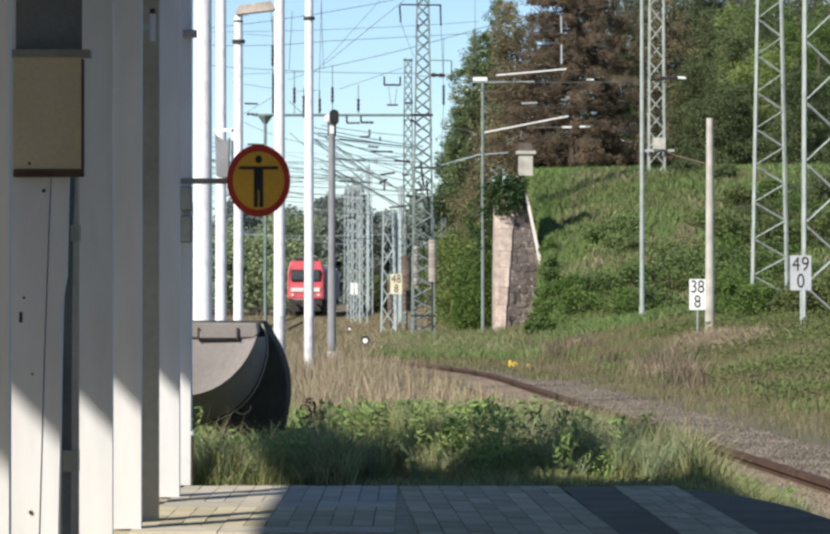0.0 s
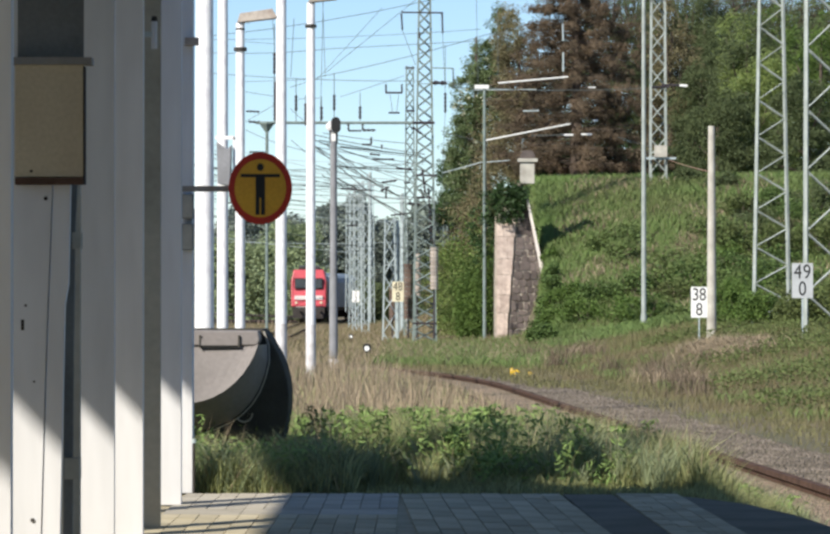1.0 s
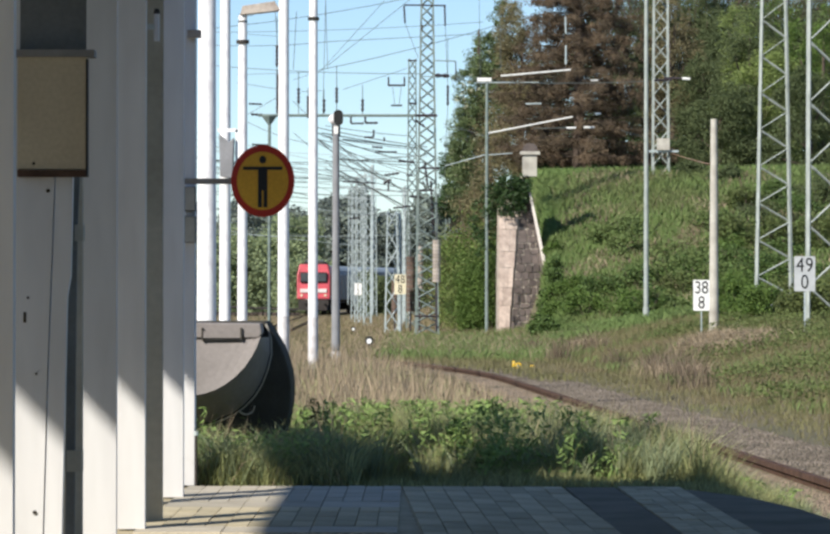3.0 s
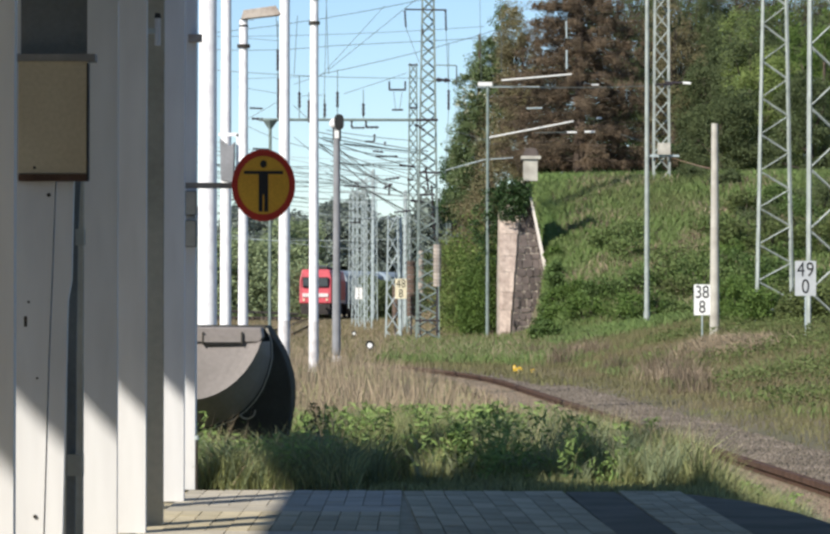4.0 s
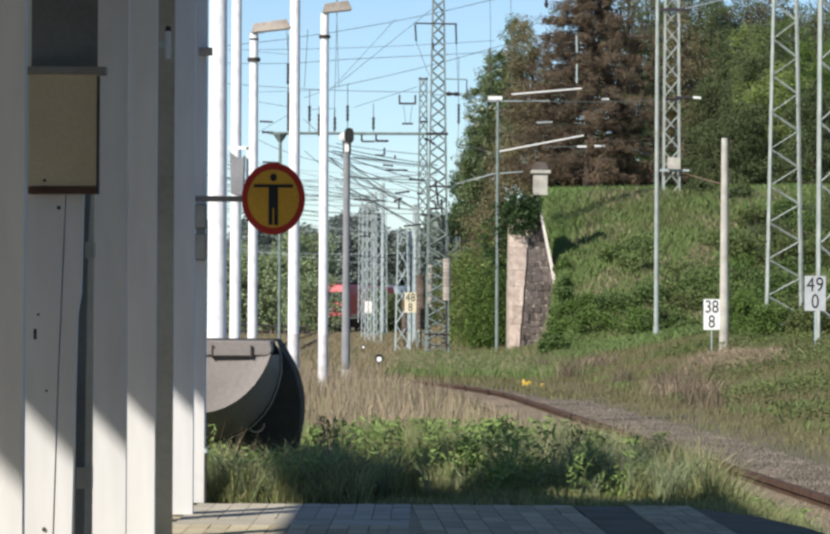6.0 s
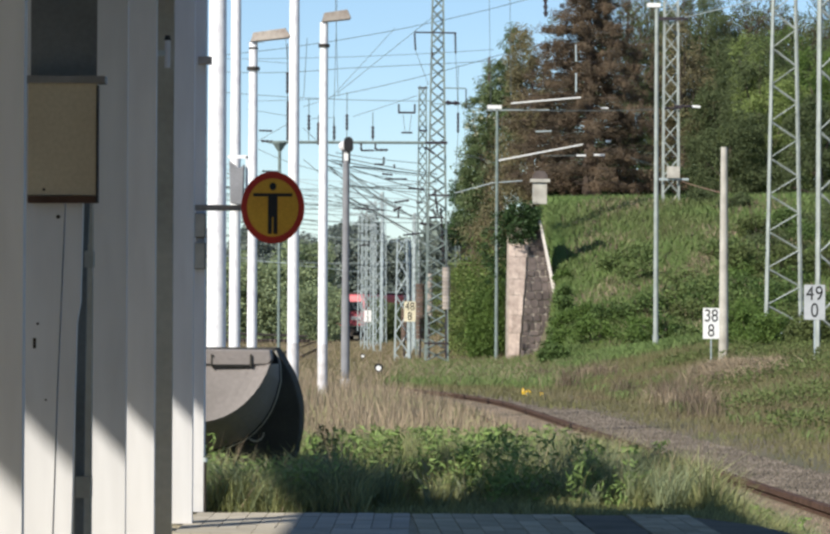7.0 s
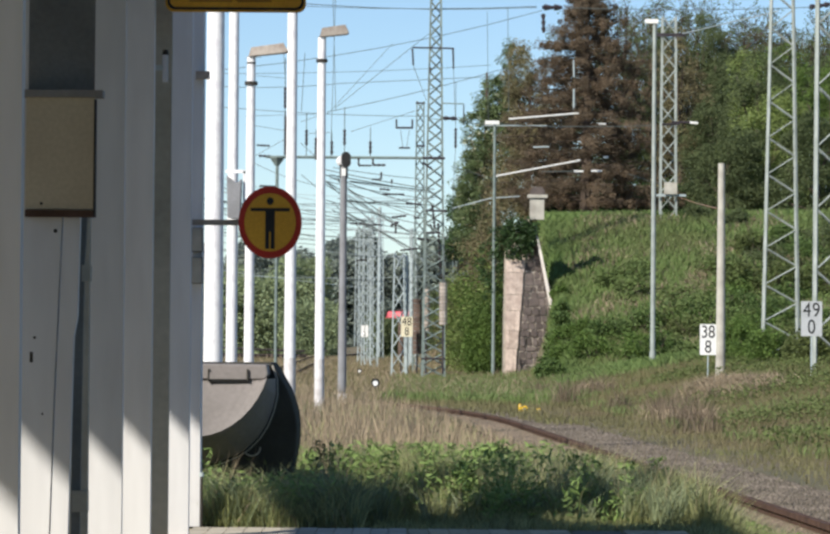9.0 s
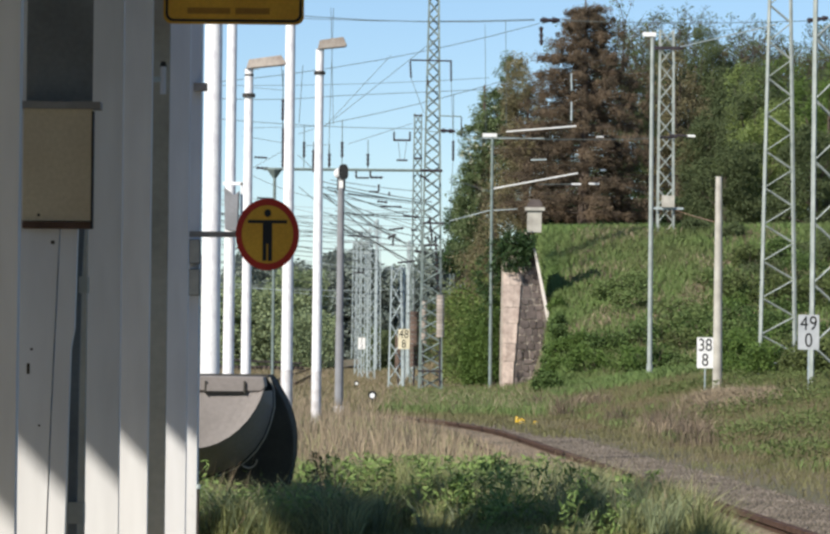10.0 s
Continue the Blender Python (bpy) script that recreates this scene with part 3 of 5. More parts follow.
# ---- waste container ----
def build_bin():
    ob = thing("waste_container", "grey plastic waste container with a domed hinged lid", "waste container", (-1.728, 26.50, 0.134))
    k = 26.5 / 6425
    def place(x, z):
        return x * k, z * k

    tub = [(-190, -35), (140, -35), (158, 10), (168, 50), (174, 85), (175, 120), (172, 145), (165, 172), (156, 194), (145, 213), (134, 232), (125, 243), (-190, 243)]
    part("body", prism(bmesh.new(), [place(*p) for p in tub], 0.26, 1.2), "bin_dark", ob, "grey tub coloured dark for its shaded side", 0.014)
    upper = [(-190, 98), (-60, 100), (-3, 105), (18, 109), (38, 116), (58, 127), (76, 141), (93, 159), (106, 178), (116, 197), (122, 214)]
    lower = [(-190, 34), (-60, 38), (5, 46), (35, 55), (65, 68), (85, 82), (104, 102), (118, 124), (129, 152), (136, 182), (135, 214)]
    # the lid: a sunlit front that leans back, rolling under into a skirt that ends at the rim
    bm, rows = bmesh.new(), []
    rows.append([bm.verts.new((x * k, -0.13, 218 * k)) for x, z in upper])
    for a in (0.4, 0.75):
        rows.append([bm.verts.new((x * k, -0.13 - 0.10 * a, (218 + (z - 218) * a) * k)) for x, z in upper])
    for a in (0.0, 0.12, 0.35, 0.65, 1.0):
        rows.append([bm.verts.new(((x0 + (x1 - x0) * a) * k, -0.235 + 0.48 * a ** 1.15, (z0 + (z1 - z0) * a) * k)) for (x0, z0), (x1, z1) in zip(upper, lower)])
    for hi, lo in zip(rows, rows[1:]):
        for j in range(len(upper) - 1):
            bm.faces.new((lo[j], lo[j + 1], hi[j + 1], hi[j]))
    bmesh.ops.recalc_face_normals(bm, faces=bm.faces)
    part("lid", bm, "bin", ob, "warm grey domed lid")
    rim = bmesh.new()
    for (x0, z0), (x1, z1) in zip(lower[2:] + [(126, 240)], lower[3:] + [(126, 240)]):
        if (x0, z0) != (x1, z1):
            rod(rim, (x0 * k + 0.006, 0.25, z0 * k - 0.006), (x1 * k + 0.006, 0.25, z1 * k - 0.006), 0.010, 0.010, 6)
    part("rim", rim, "concrete", ob, "pale raised rim")
    seal = bmesh.new()
    for (x0, z0), (x1, z1) in zip(lower[2:], lower[3:]):
        rod(seal, (x0 * k - 0.004, 0.235, z0 * k), (x1 * k - 0.004, 0.235, z1 * k), 0.010, 0.010, 6)
    part("seal", seal, "black", ob)
    part("top_plate", prism(bmesh.new(), [place(*p) for p in ((-190, 213), (118, 213), (124, 222), (121, 240), (-190, 243))], -0.16, 0.5), "bin", ob, bevel=0.012)
    part("hinge", boxes((13 * k, 84 * k, -0.178, -0.14, 213 * k, 226 * k)), "bin", ob, bevel=0.010)
    part("hinge_gap", boxes((11 * k, 85 * k, -0.172, -0.12, 209 * k, 212 * k)), "black", ob)
    for x in (11, 84):
        part("hinge_stop", boxes((x * k, (x + 3) * k, -0.182, -0.14, 209 * k, 232 * k)), "bin_dark", ob, bevel=0.003)
    grip = bmesh.new()
    for i in range(8):
        a, b = -2.6 + i * 0.33, -2.6 + (i + 1) * 0.33
        rod(grip, ((90 + 16 * math.cos(a)) * k, 0.24, (82 + 16 * math.sin(a)) * k), ((90 + 16 * math.cos(b)) * k, 0.24, (82 + 16 * math.sin(b)) * k), 0.008, 0.008, 6)
    part("grip", grip, "concrete", ob)
    for x in (-0.5, 0.45):
        part("wheel", rod(bmesh.new(), (x, 0.2, -0.16), (x, 0.28, -0.16), 0.09, 0.09, 14), "black", ob)


build_bin()


# ---- siding ----
def build_track():
    ob = thing("siding_track", "rusty rails of a little-used siding", "railway track", kind="structure")
    prof = ((-0.065, 0), (0.065, 0), (0.065, 0.012), (0.012, 0.03), (0.012, 0.105), (0.034, 0.118), (0.034, 0.15), (-0.034, 0.15), (-0.034, 0.118), (-0.012, 0.105), (-0.012, 0.03), (-0.065, 0.012))
    ys = np.linspace(4, 150, 110)
    for off in (0.0, -1.25):
        bm = bmesh.new()
        rings = [[bm.verts.new((float(rail_x(y)) + off + px * 1.25, y, -0.55 + pz * 1.62)) for px, pz in prof] for y in ys]
        for lo, hi in zip(rings, rings[1:]):
            for i in range(len(prof)):
                j = (i + 1) % len(prof)
                bm.faces.new((lo[i], lo[j], hi[j], hi[i]))
        bmesh.ops.recalc_face_normals(bm, faces=bm.faces)
        part("rail", bm, "rust", ob)
    me = None
    for i in range(60):
        y = 28 + i * 0.65
        bm = boxes((-1.75, 0.5, -0.12, 0.12, -0.66, -0.56)) if me is None else None
        if bm:
            s = part("sleeper", bm, "timber", ob)
            me = s.data
        else:
            s = new("sleeper", me)
            s.parent = ob
        s.location = (float(rail_x(y)), y, 0)
    return ob


siding = build_track()


def stones(name, x, y, size, mat, label):
    """Broken stones: uneven tetrahedra-like lumps of eight faces."""
    n = len(x)
    base = np.array([(1, 0, 0), (0, 1, 0), (-1, 0, 0), (0, -1, 0), (0, 0, 1), (0, 0, -1)], float)
    v = base[None] * (size * rng.uniform(0.5, 1.4, (n, 1, 1))) * rng.uniform(0.6, 1.3, (n, 6, 1))
    a = rng.uniform(0, 6.28, n)
    c, s = np.cos(a)[:, None], np.sin(a)[:, None]
    v = np.stack([v[:, :, 0] * c - v[:, :, 1] * s, v[:, :, 0] * s + v[:, :, 1] * c, v[:, :, 2] * 0.8], 2)
    v += on_ground(x, y)[:, None, :]
    i = np.arange(n)[:, None] * 6
    f = np.concatenate([i + t for t in ([0, 1, 4], [1, 2, 4], [2, 3, 4], [3, 0, 4], [1, 0, 5], [2, 1, 5], [3, 2, 5], [0, 3, 5])])
    return tagged(raw_mesh(name, v.reshape(-1, 3), f, mat), label, "gravel", kind="stuff")


y = 28 + 92 * rng.uniform(0, 1, 34000) ** 1.6
x = rail_x(y) + rng.uniform(0.06, 1.5, len(y))
stones("ballast", x, y, 0.024, "ballast", "brown-grey ballast along the rail")
y = 19.5 + 60 * rng.uniform(0, 1, 36000) ** 1.9
x = rail_x(y) - rng.uniform(0.05, 1.35, len(y))
stones("sandy_gravel", x, y, 0.011, "sand", "pale sandy gravel between the rails")


# ---- posts and lamps ----
def post(name, label, base, height, r0, r1, mat, foot=None, category="post", group=""):
    ob = thing(name, label, category, base, group)
    if foot:
        part("foot", rod(bmesh.new(), (0, 0, -0.3), (0, 0, foot), r0 * 1.04, r0 * 1.02, 20), "post_foot", ob, "stained grey foot")
    bm = rod(bmesh.new(), (0, 0, foot or -0.3), (0, 0, height), r0, r1, 36)
    part("shaft", bm, mat, ob)
    return ob


def lamp_head(ob, z, length, tilt, k):
    h = part("lamp_head", prism(bmesh.new(), [(-0.05, 0), (length, length * tilt), (length * 1.06, length * tilt + 0.2 * k), (length * 0.92, length * tilt + 0.95 * k), (0.0, 0.9 * k)], -0.14, 0.14), "weight", ob, "flat brown-grey lamp head", 0.01)
    h.location = (0, 0, z)
    part("collar", rod(bmesh.new(), (0, 0, z - 0.14), (0, 0, z + 0.02), 0.09, 0.07, 12), "dark", ob)
    part("band", rod(bmesh.new(), (0, 0, z - 0.55), (0, 0, z - 0.48), 0.125, 0.125, 16), "dark", ob)


for px, d, w, top, foot, head in ((383, 50, 18, -260, 0.6, 0), (417.5, 60, 10.4, -260, 0.6, 0), (450.5, 66, 9.2, 28, 0.6, 66), (528, 70, 10.4, -200, 1.35, 0), (584, 75, 8.8, -10, 1.3, 48)):
    k = d / 6425
    ob = post("lamp_post", "white painted steel lamp post with a stained foot" if foot > 1 else "white painted steel lamp post behind the container", ((px - 784) * k, d, LOW), (560 - top) * k + EYE - LOW, w * k * 1.04, w * k * 0.88, "white_post", foot, "lamp post", "lamp posts")
    if head:
        lamp_head(ob, (560 - top) * k + EYE - LOW, head * k, 0.12, 19 * k)

speaker = thing("loudspeaker", "grey horn loudspeaker bracketed to a lamp post", "loudspeaker", (-3.375, 59.50, 3.875))
part("horn", prism(bmesh.new(), [(-0.10, -0.44), (0.12, -0.48), (0.14, 0.24), (0.06, 0.16), (-0.12, 0.30)], -0.15, 0.15), "signal_grey", speaker, bevel=0.02)
part("bracket", boxes((-0.15, 0.2, -0.03, 0.03, 0.34, 0.4)), "white_post", speaker)
part("stay", boxes((0.16, 0.2, -0.03, 0.03, -0.4, 0.38)), "white_post", speaker)

sig = post("signal_post", "grey signal post with a hooded light and pale band", (-2.004, 82.00, -0.521), 5.998, 0.097, 0.080, "signal_grey", None, "signal post")
part("band", rod(bmesh.new(), (0, 0, 0.587), (0, 0, 2.553), 0.105, 0.098, 20), "signal_grey", sig)
part("foot", rod(bmesh.new(), (0, 0, -0.3), (0, 0, 0.536), 0.120, 0.115, 20), "post_foot", sig)
part("housing", rod(bmesh.new(), (-0.06, 0.1, 6.126), (0.03, -0.05, 6.177), 0.14, 0.14, 16), "white_post", sig, "white light housing")
part("hood", rounded(0.22, 0.36, 0.105, -0.3, 0.0, (0.06, 6.17)), "black", sig, "black hood")
part("yoke", boxes((-0.10, -0.06, -0.03, 0.03, 5.72, 6.05)), "black", sig)
part("yoke", boxes((0.05, 0.10, -0.03, 0.03, 5.72, 6.05)), "black", sig)
part("light_case", boxes((-0.05, 0.05, -0.1, 0.05, 5.78, 5.96)), "sign_white", sig, bevel=0.01)


# ---- masts ----
def lattice_mast(label, base, height, w0, w1, panel, bar=0.05, mat="galv", each=False, deep=1.0):
    """Four tapering corner legs, laced with diagonals."""
    ob = thing("catenary_mast", label, "mast", base, "catenary masts")
    legs = [(-1, -1), (1, -1), (1, 1), (-1, 1)]
    for sx, sy in legs:
        bm = bmesh.new()
        rod(bm, (sx * w0 / 2, sy * w0 / 2 * deep, -0.5), (sx * w1 / 2, sy * w1 / 2 * deep, height), bar, bar * 0.85, 4)
        part("leg", bm, mat, ob)
    n = max(2, int(height / panel))
    brace = bmesh.new()
    for i in range(n):
        a, b = i / n, (i + 1) / n
        wa, wb = w0 + (w1 - w0) * a, w0 + (w1 - w0) * b
        for q, ((ax, ay), (bx, by)) in enumerate(zip(legs, legs[1:] + legs[:1])):
            if (i % 2) if deep == 1 else ((i + q // 2) % 2):
                (ax, ay), (bx, by) = (bx, by), (ax, ay)
            rod(brace, (ax * wa / 2, ay * wa / 2 * deep, a * height), (bx * wb / 2, by * wb / 2 * deep, b * height), bar * (0.6 if deep == 1 else 0.36), bar * (0.6 if deep == 1 else 0.36), 4)
            if each:
                part("brace", brace, mat, ob)
                brace = bmesh.new()
    if each:
        brace.free()
    else:
        tagged(part("lacing", brace, mat, ob), kind="stuff")
    return ob


tall = lattice_mast("tall green-grey lattice catenary mast with crossarms", (0.325, 139.00, -0.660), 19.2, 0.952, 0.303, 0.48, 0.06, "galv_green")
lattice_mast("green-grey lattice catenary mast behind a taller one", (-0.324, 160.00, -0.662), 13.2, 0.548, 0.324, 0.5, 0.05, "galv_green")
short = lattice_mast("galvanised lattice catenary mast with tensioning weights", (-1.191, 150.00, -0.771), 5.9, 0.630, 0.397, 0.75, 0.05)
lattice_mast("slender galvanised lattice mast in the distance", (-4.618, 230.00, 1.330), 7.4, 0.358, 0.286, 0.8, 0.034)
lattice_mast("galvanised lattice mast in the distance", (-3.605, 205.00, -0.425), 9.0, 0.542, 0.383, 0.6, 0.037)
lattice_mast("galvanised lattice mast in the distance", (-2.868, 190.00, -0.592), 9.2, 0.414, 0.355, 0.6, 0.034)
lattice_mast("galvanised lattice mast in the distance", (-4.272, 225.00, -0.071), 9.4, 0.420, 0.350, 0.65, 0.037)
lattice_mast("galvanised lattice mast in the distance", (-3.922, 240.00, -0.164), 10.2, 0.448, 0.374, 0.65, 0.04)
lattice_mast("galvanised lattice mast in the distance", (-3.413, 255.00, 0.139), 10.6, 0.476, 0.357, 0.7, 0.04)
lattice_mast("galvanised lattice mast in the distance", (-0.720, 185.00, -0.110), 7.4, 0.403, 0.317, 0.65, 0.034)
lattice_mast("thin lattice mast far down the line", (2.521, 300.00, 1.330), 12.5, 0.420, 0.280, 0.9, 0.05, "galv_green")
for px, y0, y1, d in ((757, 610, 350, 200), (748, 640, 400, 150), (696, 580, 310, 260)):
    k = d / 6425
    post("catenary_post", "pale steel catenary post in the distance", ((px - 784) * k, d, LOW), (560 - y1) * k + EYE - LOW, 3.4 * k, 2.8 * k, "galv", None, "post", "catenary posts")
hill_mast = lattice_mast("tall galvanised lattice mast standing on the bank", (10.646, 150.00, 6.349), 9.3, 0.700, 0.584, 0.72, 0.055, "galv_worn")
lattice_mast("wide galvanised lattice mast rising out of shrubs", (10.428, 100.00, 0.863), 13.5, 1.058, 0.529, 0.53, 0.05, "galv_worn", each=True, deep=0.3)
lattice_mast("wide galvanised lattice mast carrying a distance board", (10.505, 88.00, 0.029), 13.5, 0.904, 0.794, 0.79, 0.058, "galv_worn", each=True, deep=0.3)

lm = post("light_mast", "slim galvanised light mast with a small lantern", (7.879, 118.00, -0.231), 12.636, 0.092, 0.066, "galv_worn", None, "mast")
part("sleeve", rod(bmesh.new(), (0, 0, 0), (0, 0, 1.212), 0.110, 0.110, 16), "galv_worn", lm)
part("lantern", boxes((-0.34, 0.12, -0.1, 0.1, 12.599, 12.746)), "sign_white", lm, "pale lantern", 0.02)
lm = post("light_mast", "slim green-grey light mast with a small lantern", (2.761, 138.60, -0.503), 10.710, 0.074, 0.057, "galv_green", None, "mast")
part("lantern", boxes((-0.4, 0.18, -0.1, 0.1, 10.622, 10.775)), "sign_white", lm, "pale lantern", 0.02)
post("concrete_post", "weathered round concrete post on the verge", (8.322, 96.00, 0.359), 6.007, 0.142, 0.094, "concrete", None, "post")
part("switch_box", boxes((-0.2, 0.35, -0.75, -0.4, 1.447, 1.961)), "concrete", hill_mast, "pale switch box", 0.02)
part("platform_bar", boxes((-0.55, 0.75, -0.6, -0.5, 1.354, 1.447)), "galv", hill_mast)
part("insulator", rod(bmesh.new(), (0.1, -0.6, 4.623), (0.9, -0.6, 4.599), 0.05, 0.05, 8), "insulator", hill_mast)
part("insulator", rod(bmesh.new(), (0.9, -0.6, 4.599), (1.25, -0.6, 4.576), 0.06, 0.06, 8), "sign_white", hill_mast)
part("crossbar", boxes((-0.6, 0.7, -0.45, -0.35, 8.405, 8.545)), "insulator", hill_mast)


# crossarms, insulators and weights on the tall mast and its neighbours
def bar(parent, name, mat, d, x0, y0, x1, y1, px, dy=0.0):
    """A straight bar between two bearings on an upright plane d metres off."""
    k = d / 6425
    o = Vector(parent.location)
    a = Vector(((x0 - 784) * k, d + dy, EYE + (560 - y0) * k)) - o
    b = Vector(((x1 - 784) * k, d + dy, EYE + (560 - y1) * k)) - o
    bm, r = bmesh.new(), px * k * 0.42
    n = int((b - a).length / (r * 3.2)) if name == "insulator" else 0
    rod(bm, a, b, r * 0.85 if n > 1 else r, None, 6)
    if n > 1:
        for i in range(n):  # sheds of the insulator
            u, v = (i + 0.2) / n, (i + 0.75) / n
            rod(bm, a + (b - a) * u, a + (b - a) * v, r * 1.4, r * 0.95, 8)
    return part(name, bm, mat, parent)


for x0, y0, x1, y1, px in ((755, 8, 834, 9, 4), (812, 113, 853, 114, 3), (786, 143, 862, 144, 2), (782, 316, 822, 317, 5), (784, 358, 812, 358, 5), (776, 596, 822, 596, 5), (776, 217, 818, 217, 7)):
    bar(tall, "crossarm", "galv_green" if px < 4 else "insulator", 138, x0, y0, x1, y1, px)
for x0, y0, x1, y1, px in ((755, 10, 757, 42, 4), (832, 10, 833, 48, 4), (814, 141, 841, 142, 8), (838, 160, 838, 198, 5), (853, 115, 853, 150, 2.5), (789, 45, 789, 56, 4), (776, 225, 794, 238, 5), (795, 306, 800, 350, 5)):
    bar(tall, "insulator", "insulator", 138, x0, y0, x1, y1, px)
for x0, y0, x1, y1, px in ((725, 160, 757, 160, 5), (726, 144, 726, 161, 4), (756, 144, 756, 161, 4), (731, 198, 752, 198, 4.5), (765, 194, 780, 194, 5), (734, 164, 738, 196, 1.2), (750, 164, 746, 196, 1.2), (762, 113, 780, 113, 4)):
    bar(tall, "bus_support", "insulator", 159, x0, y0, x1, y1, px)

gantry = thing("cable_gantry", "long green-grey beam spanning the tracks on a post", "gantry", (-6.144, 139.00, -0.401))
bar(gantry, "beam", "galv_green", 139, 480, 217, 784, 217, 7)
bar(gantry, "post", "galv_green", 139, 501, 232, 501, 650, 7)
part("post_head", turned(bmesh.new(), [(0.076, 0), (0.303, 0.325), (0.303, 0.368)], (0.02, 0, 8.784), 8), "galv_green", gantry)
for px, top, i0, i1 in ((515, 30, 85, 125), (516, 130, 140, 214), (556, 134, 165, 195), (574, 165, 180, 222), (604, 168, 186, 212), (628, 122, 164, 194), (677, 160, 186, 210)):
    bar(gantry, "rod", "wire", 139, px, top, px, 214, 1.8)
    bar(gantry, "insulator", "insulator", 139, px, i0, px, i1, 5.5)
for x0, y0, x1, y1, px in ((655, 232, 680, 232, 4), (655, 219, 655, 232, 4), (682, 231, 706, 231, 5), (682, 219, 682, 231, 4), (680, 258, 698, 258, 4), (698, 244, 698, 258, 4), (462, 195, 487, 196, 4), (466, 215, 490, 216, 5), (468, 272, 502, 273, 4), (718, 258, 718, 266, 4)):
    bar(gantry, "insulator", "insulator", 139, x0, y0, x1, y1, px)


def weight_stack(px, y0, y1, w, d, mat):
    k = d / 6425
    ob = thing("tension_weight", "stack of round concrete tensioning weights hung by a rod", "weight", ((px - 784) * k, d, EYE + (560 - y1) * k), "tension weights")
    n = 12
    h = (y1 - y0) * k / n
    me = None
    for i in range(n):
        if me is None:
            p = part("weight_disc", rod(bmesh.new(), (0, 0, h * 0.06), (0, 0, h * 0.94), w * k / 2, w * k / 2, 12), mat, ob)
            me = p.data
        else:
            p = new("weight_disc", me)
            p.parent = ob
        p.location = (0, 0, i * h)
    part("rod", rod(bmesh.new(), (0, 0, 0), (0, 0, n * h + 1.5), 0.02, 0.02, 6), "wire", ob)
    part("guide", rod(bmesh.new(), (0.0, 0.2, -(625 - y1) * k), (0, 0.2, n * h + 0.3), 0.04, 0.04, 6), "insulator", ob)


for args in ((738, 526, 592, 12, 152, "weight_dark"), (768, 483, 588, 17, 148, "weight_dark"), (785, 464, 545, 13, 140, "weight"), (817, 452, 532, 15, 134, "weight")):
    weight_stack(*args)


# ---- overhead wires ----
def wire(d0, x0, y0, d1, x1, y1, sag=0.0, thick=1.0, mat="wire"):
    """A wire from one bearing and distance to another; sag in metres."""
    a = Vector(((x0 - 784) * d0 / 6425, d0, EYE + (560 - y0) * d0 / 6425))
    b = Vector(((x1 - 784) * d1 / 6425, d1, EYE + (560 - y1) * d1 / 6425))
    ob = thing("overhead_wire", "thin dark overhead line wire" if mat == "wire" else "pale tube or conductor of the overhead line", "wire", a, "overhead wires")
    bm = bmesh.new()
    n = 6 if sag else 1
    r = thick * 0.4 * (d0 + d1) / 2 / 6425
    q = (b - a).to_track_quat("Z", "Y")
    rings = []
    for i in range(n + 1):
        p = (b - a) * (i / n) + Vector((0, 0, -4 * sag * (i / n) * (1 - i / n)))
        rings.append([bm.verts.new(p + q @ Vector((r * math.cos(1.2566 * j), r * math.sin(1.2566 * j), 0))) for j in range(5)])
    for lo, hi in zip(rings, rings[1:]):
        for j in range(5):
            bm.faces.new((lo[j], lo[(j + 1) % 5], hi[(j + 1) % 5], hi[j]))
    bm.faces.new(rings[0][::-1])
    bm.faces.new(rings[-1])
    part("strand", bm, mat, ob)


W = 139
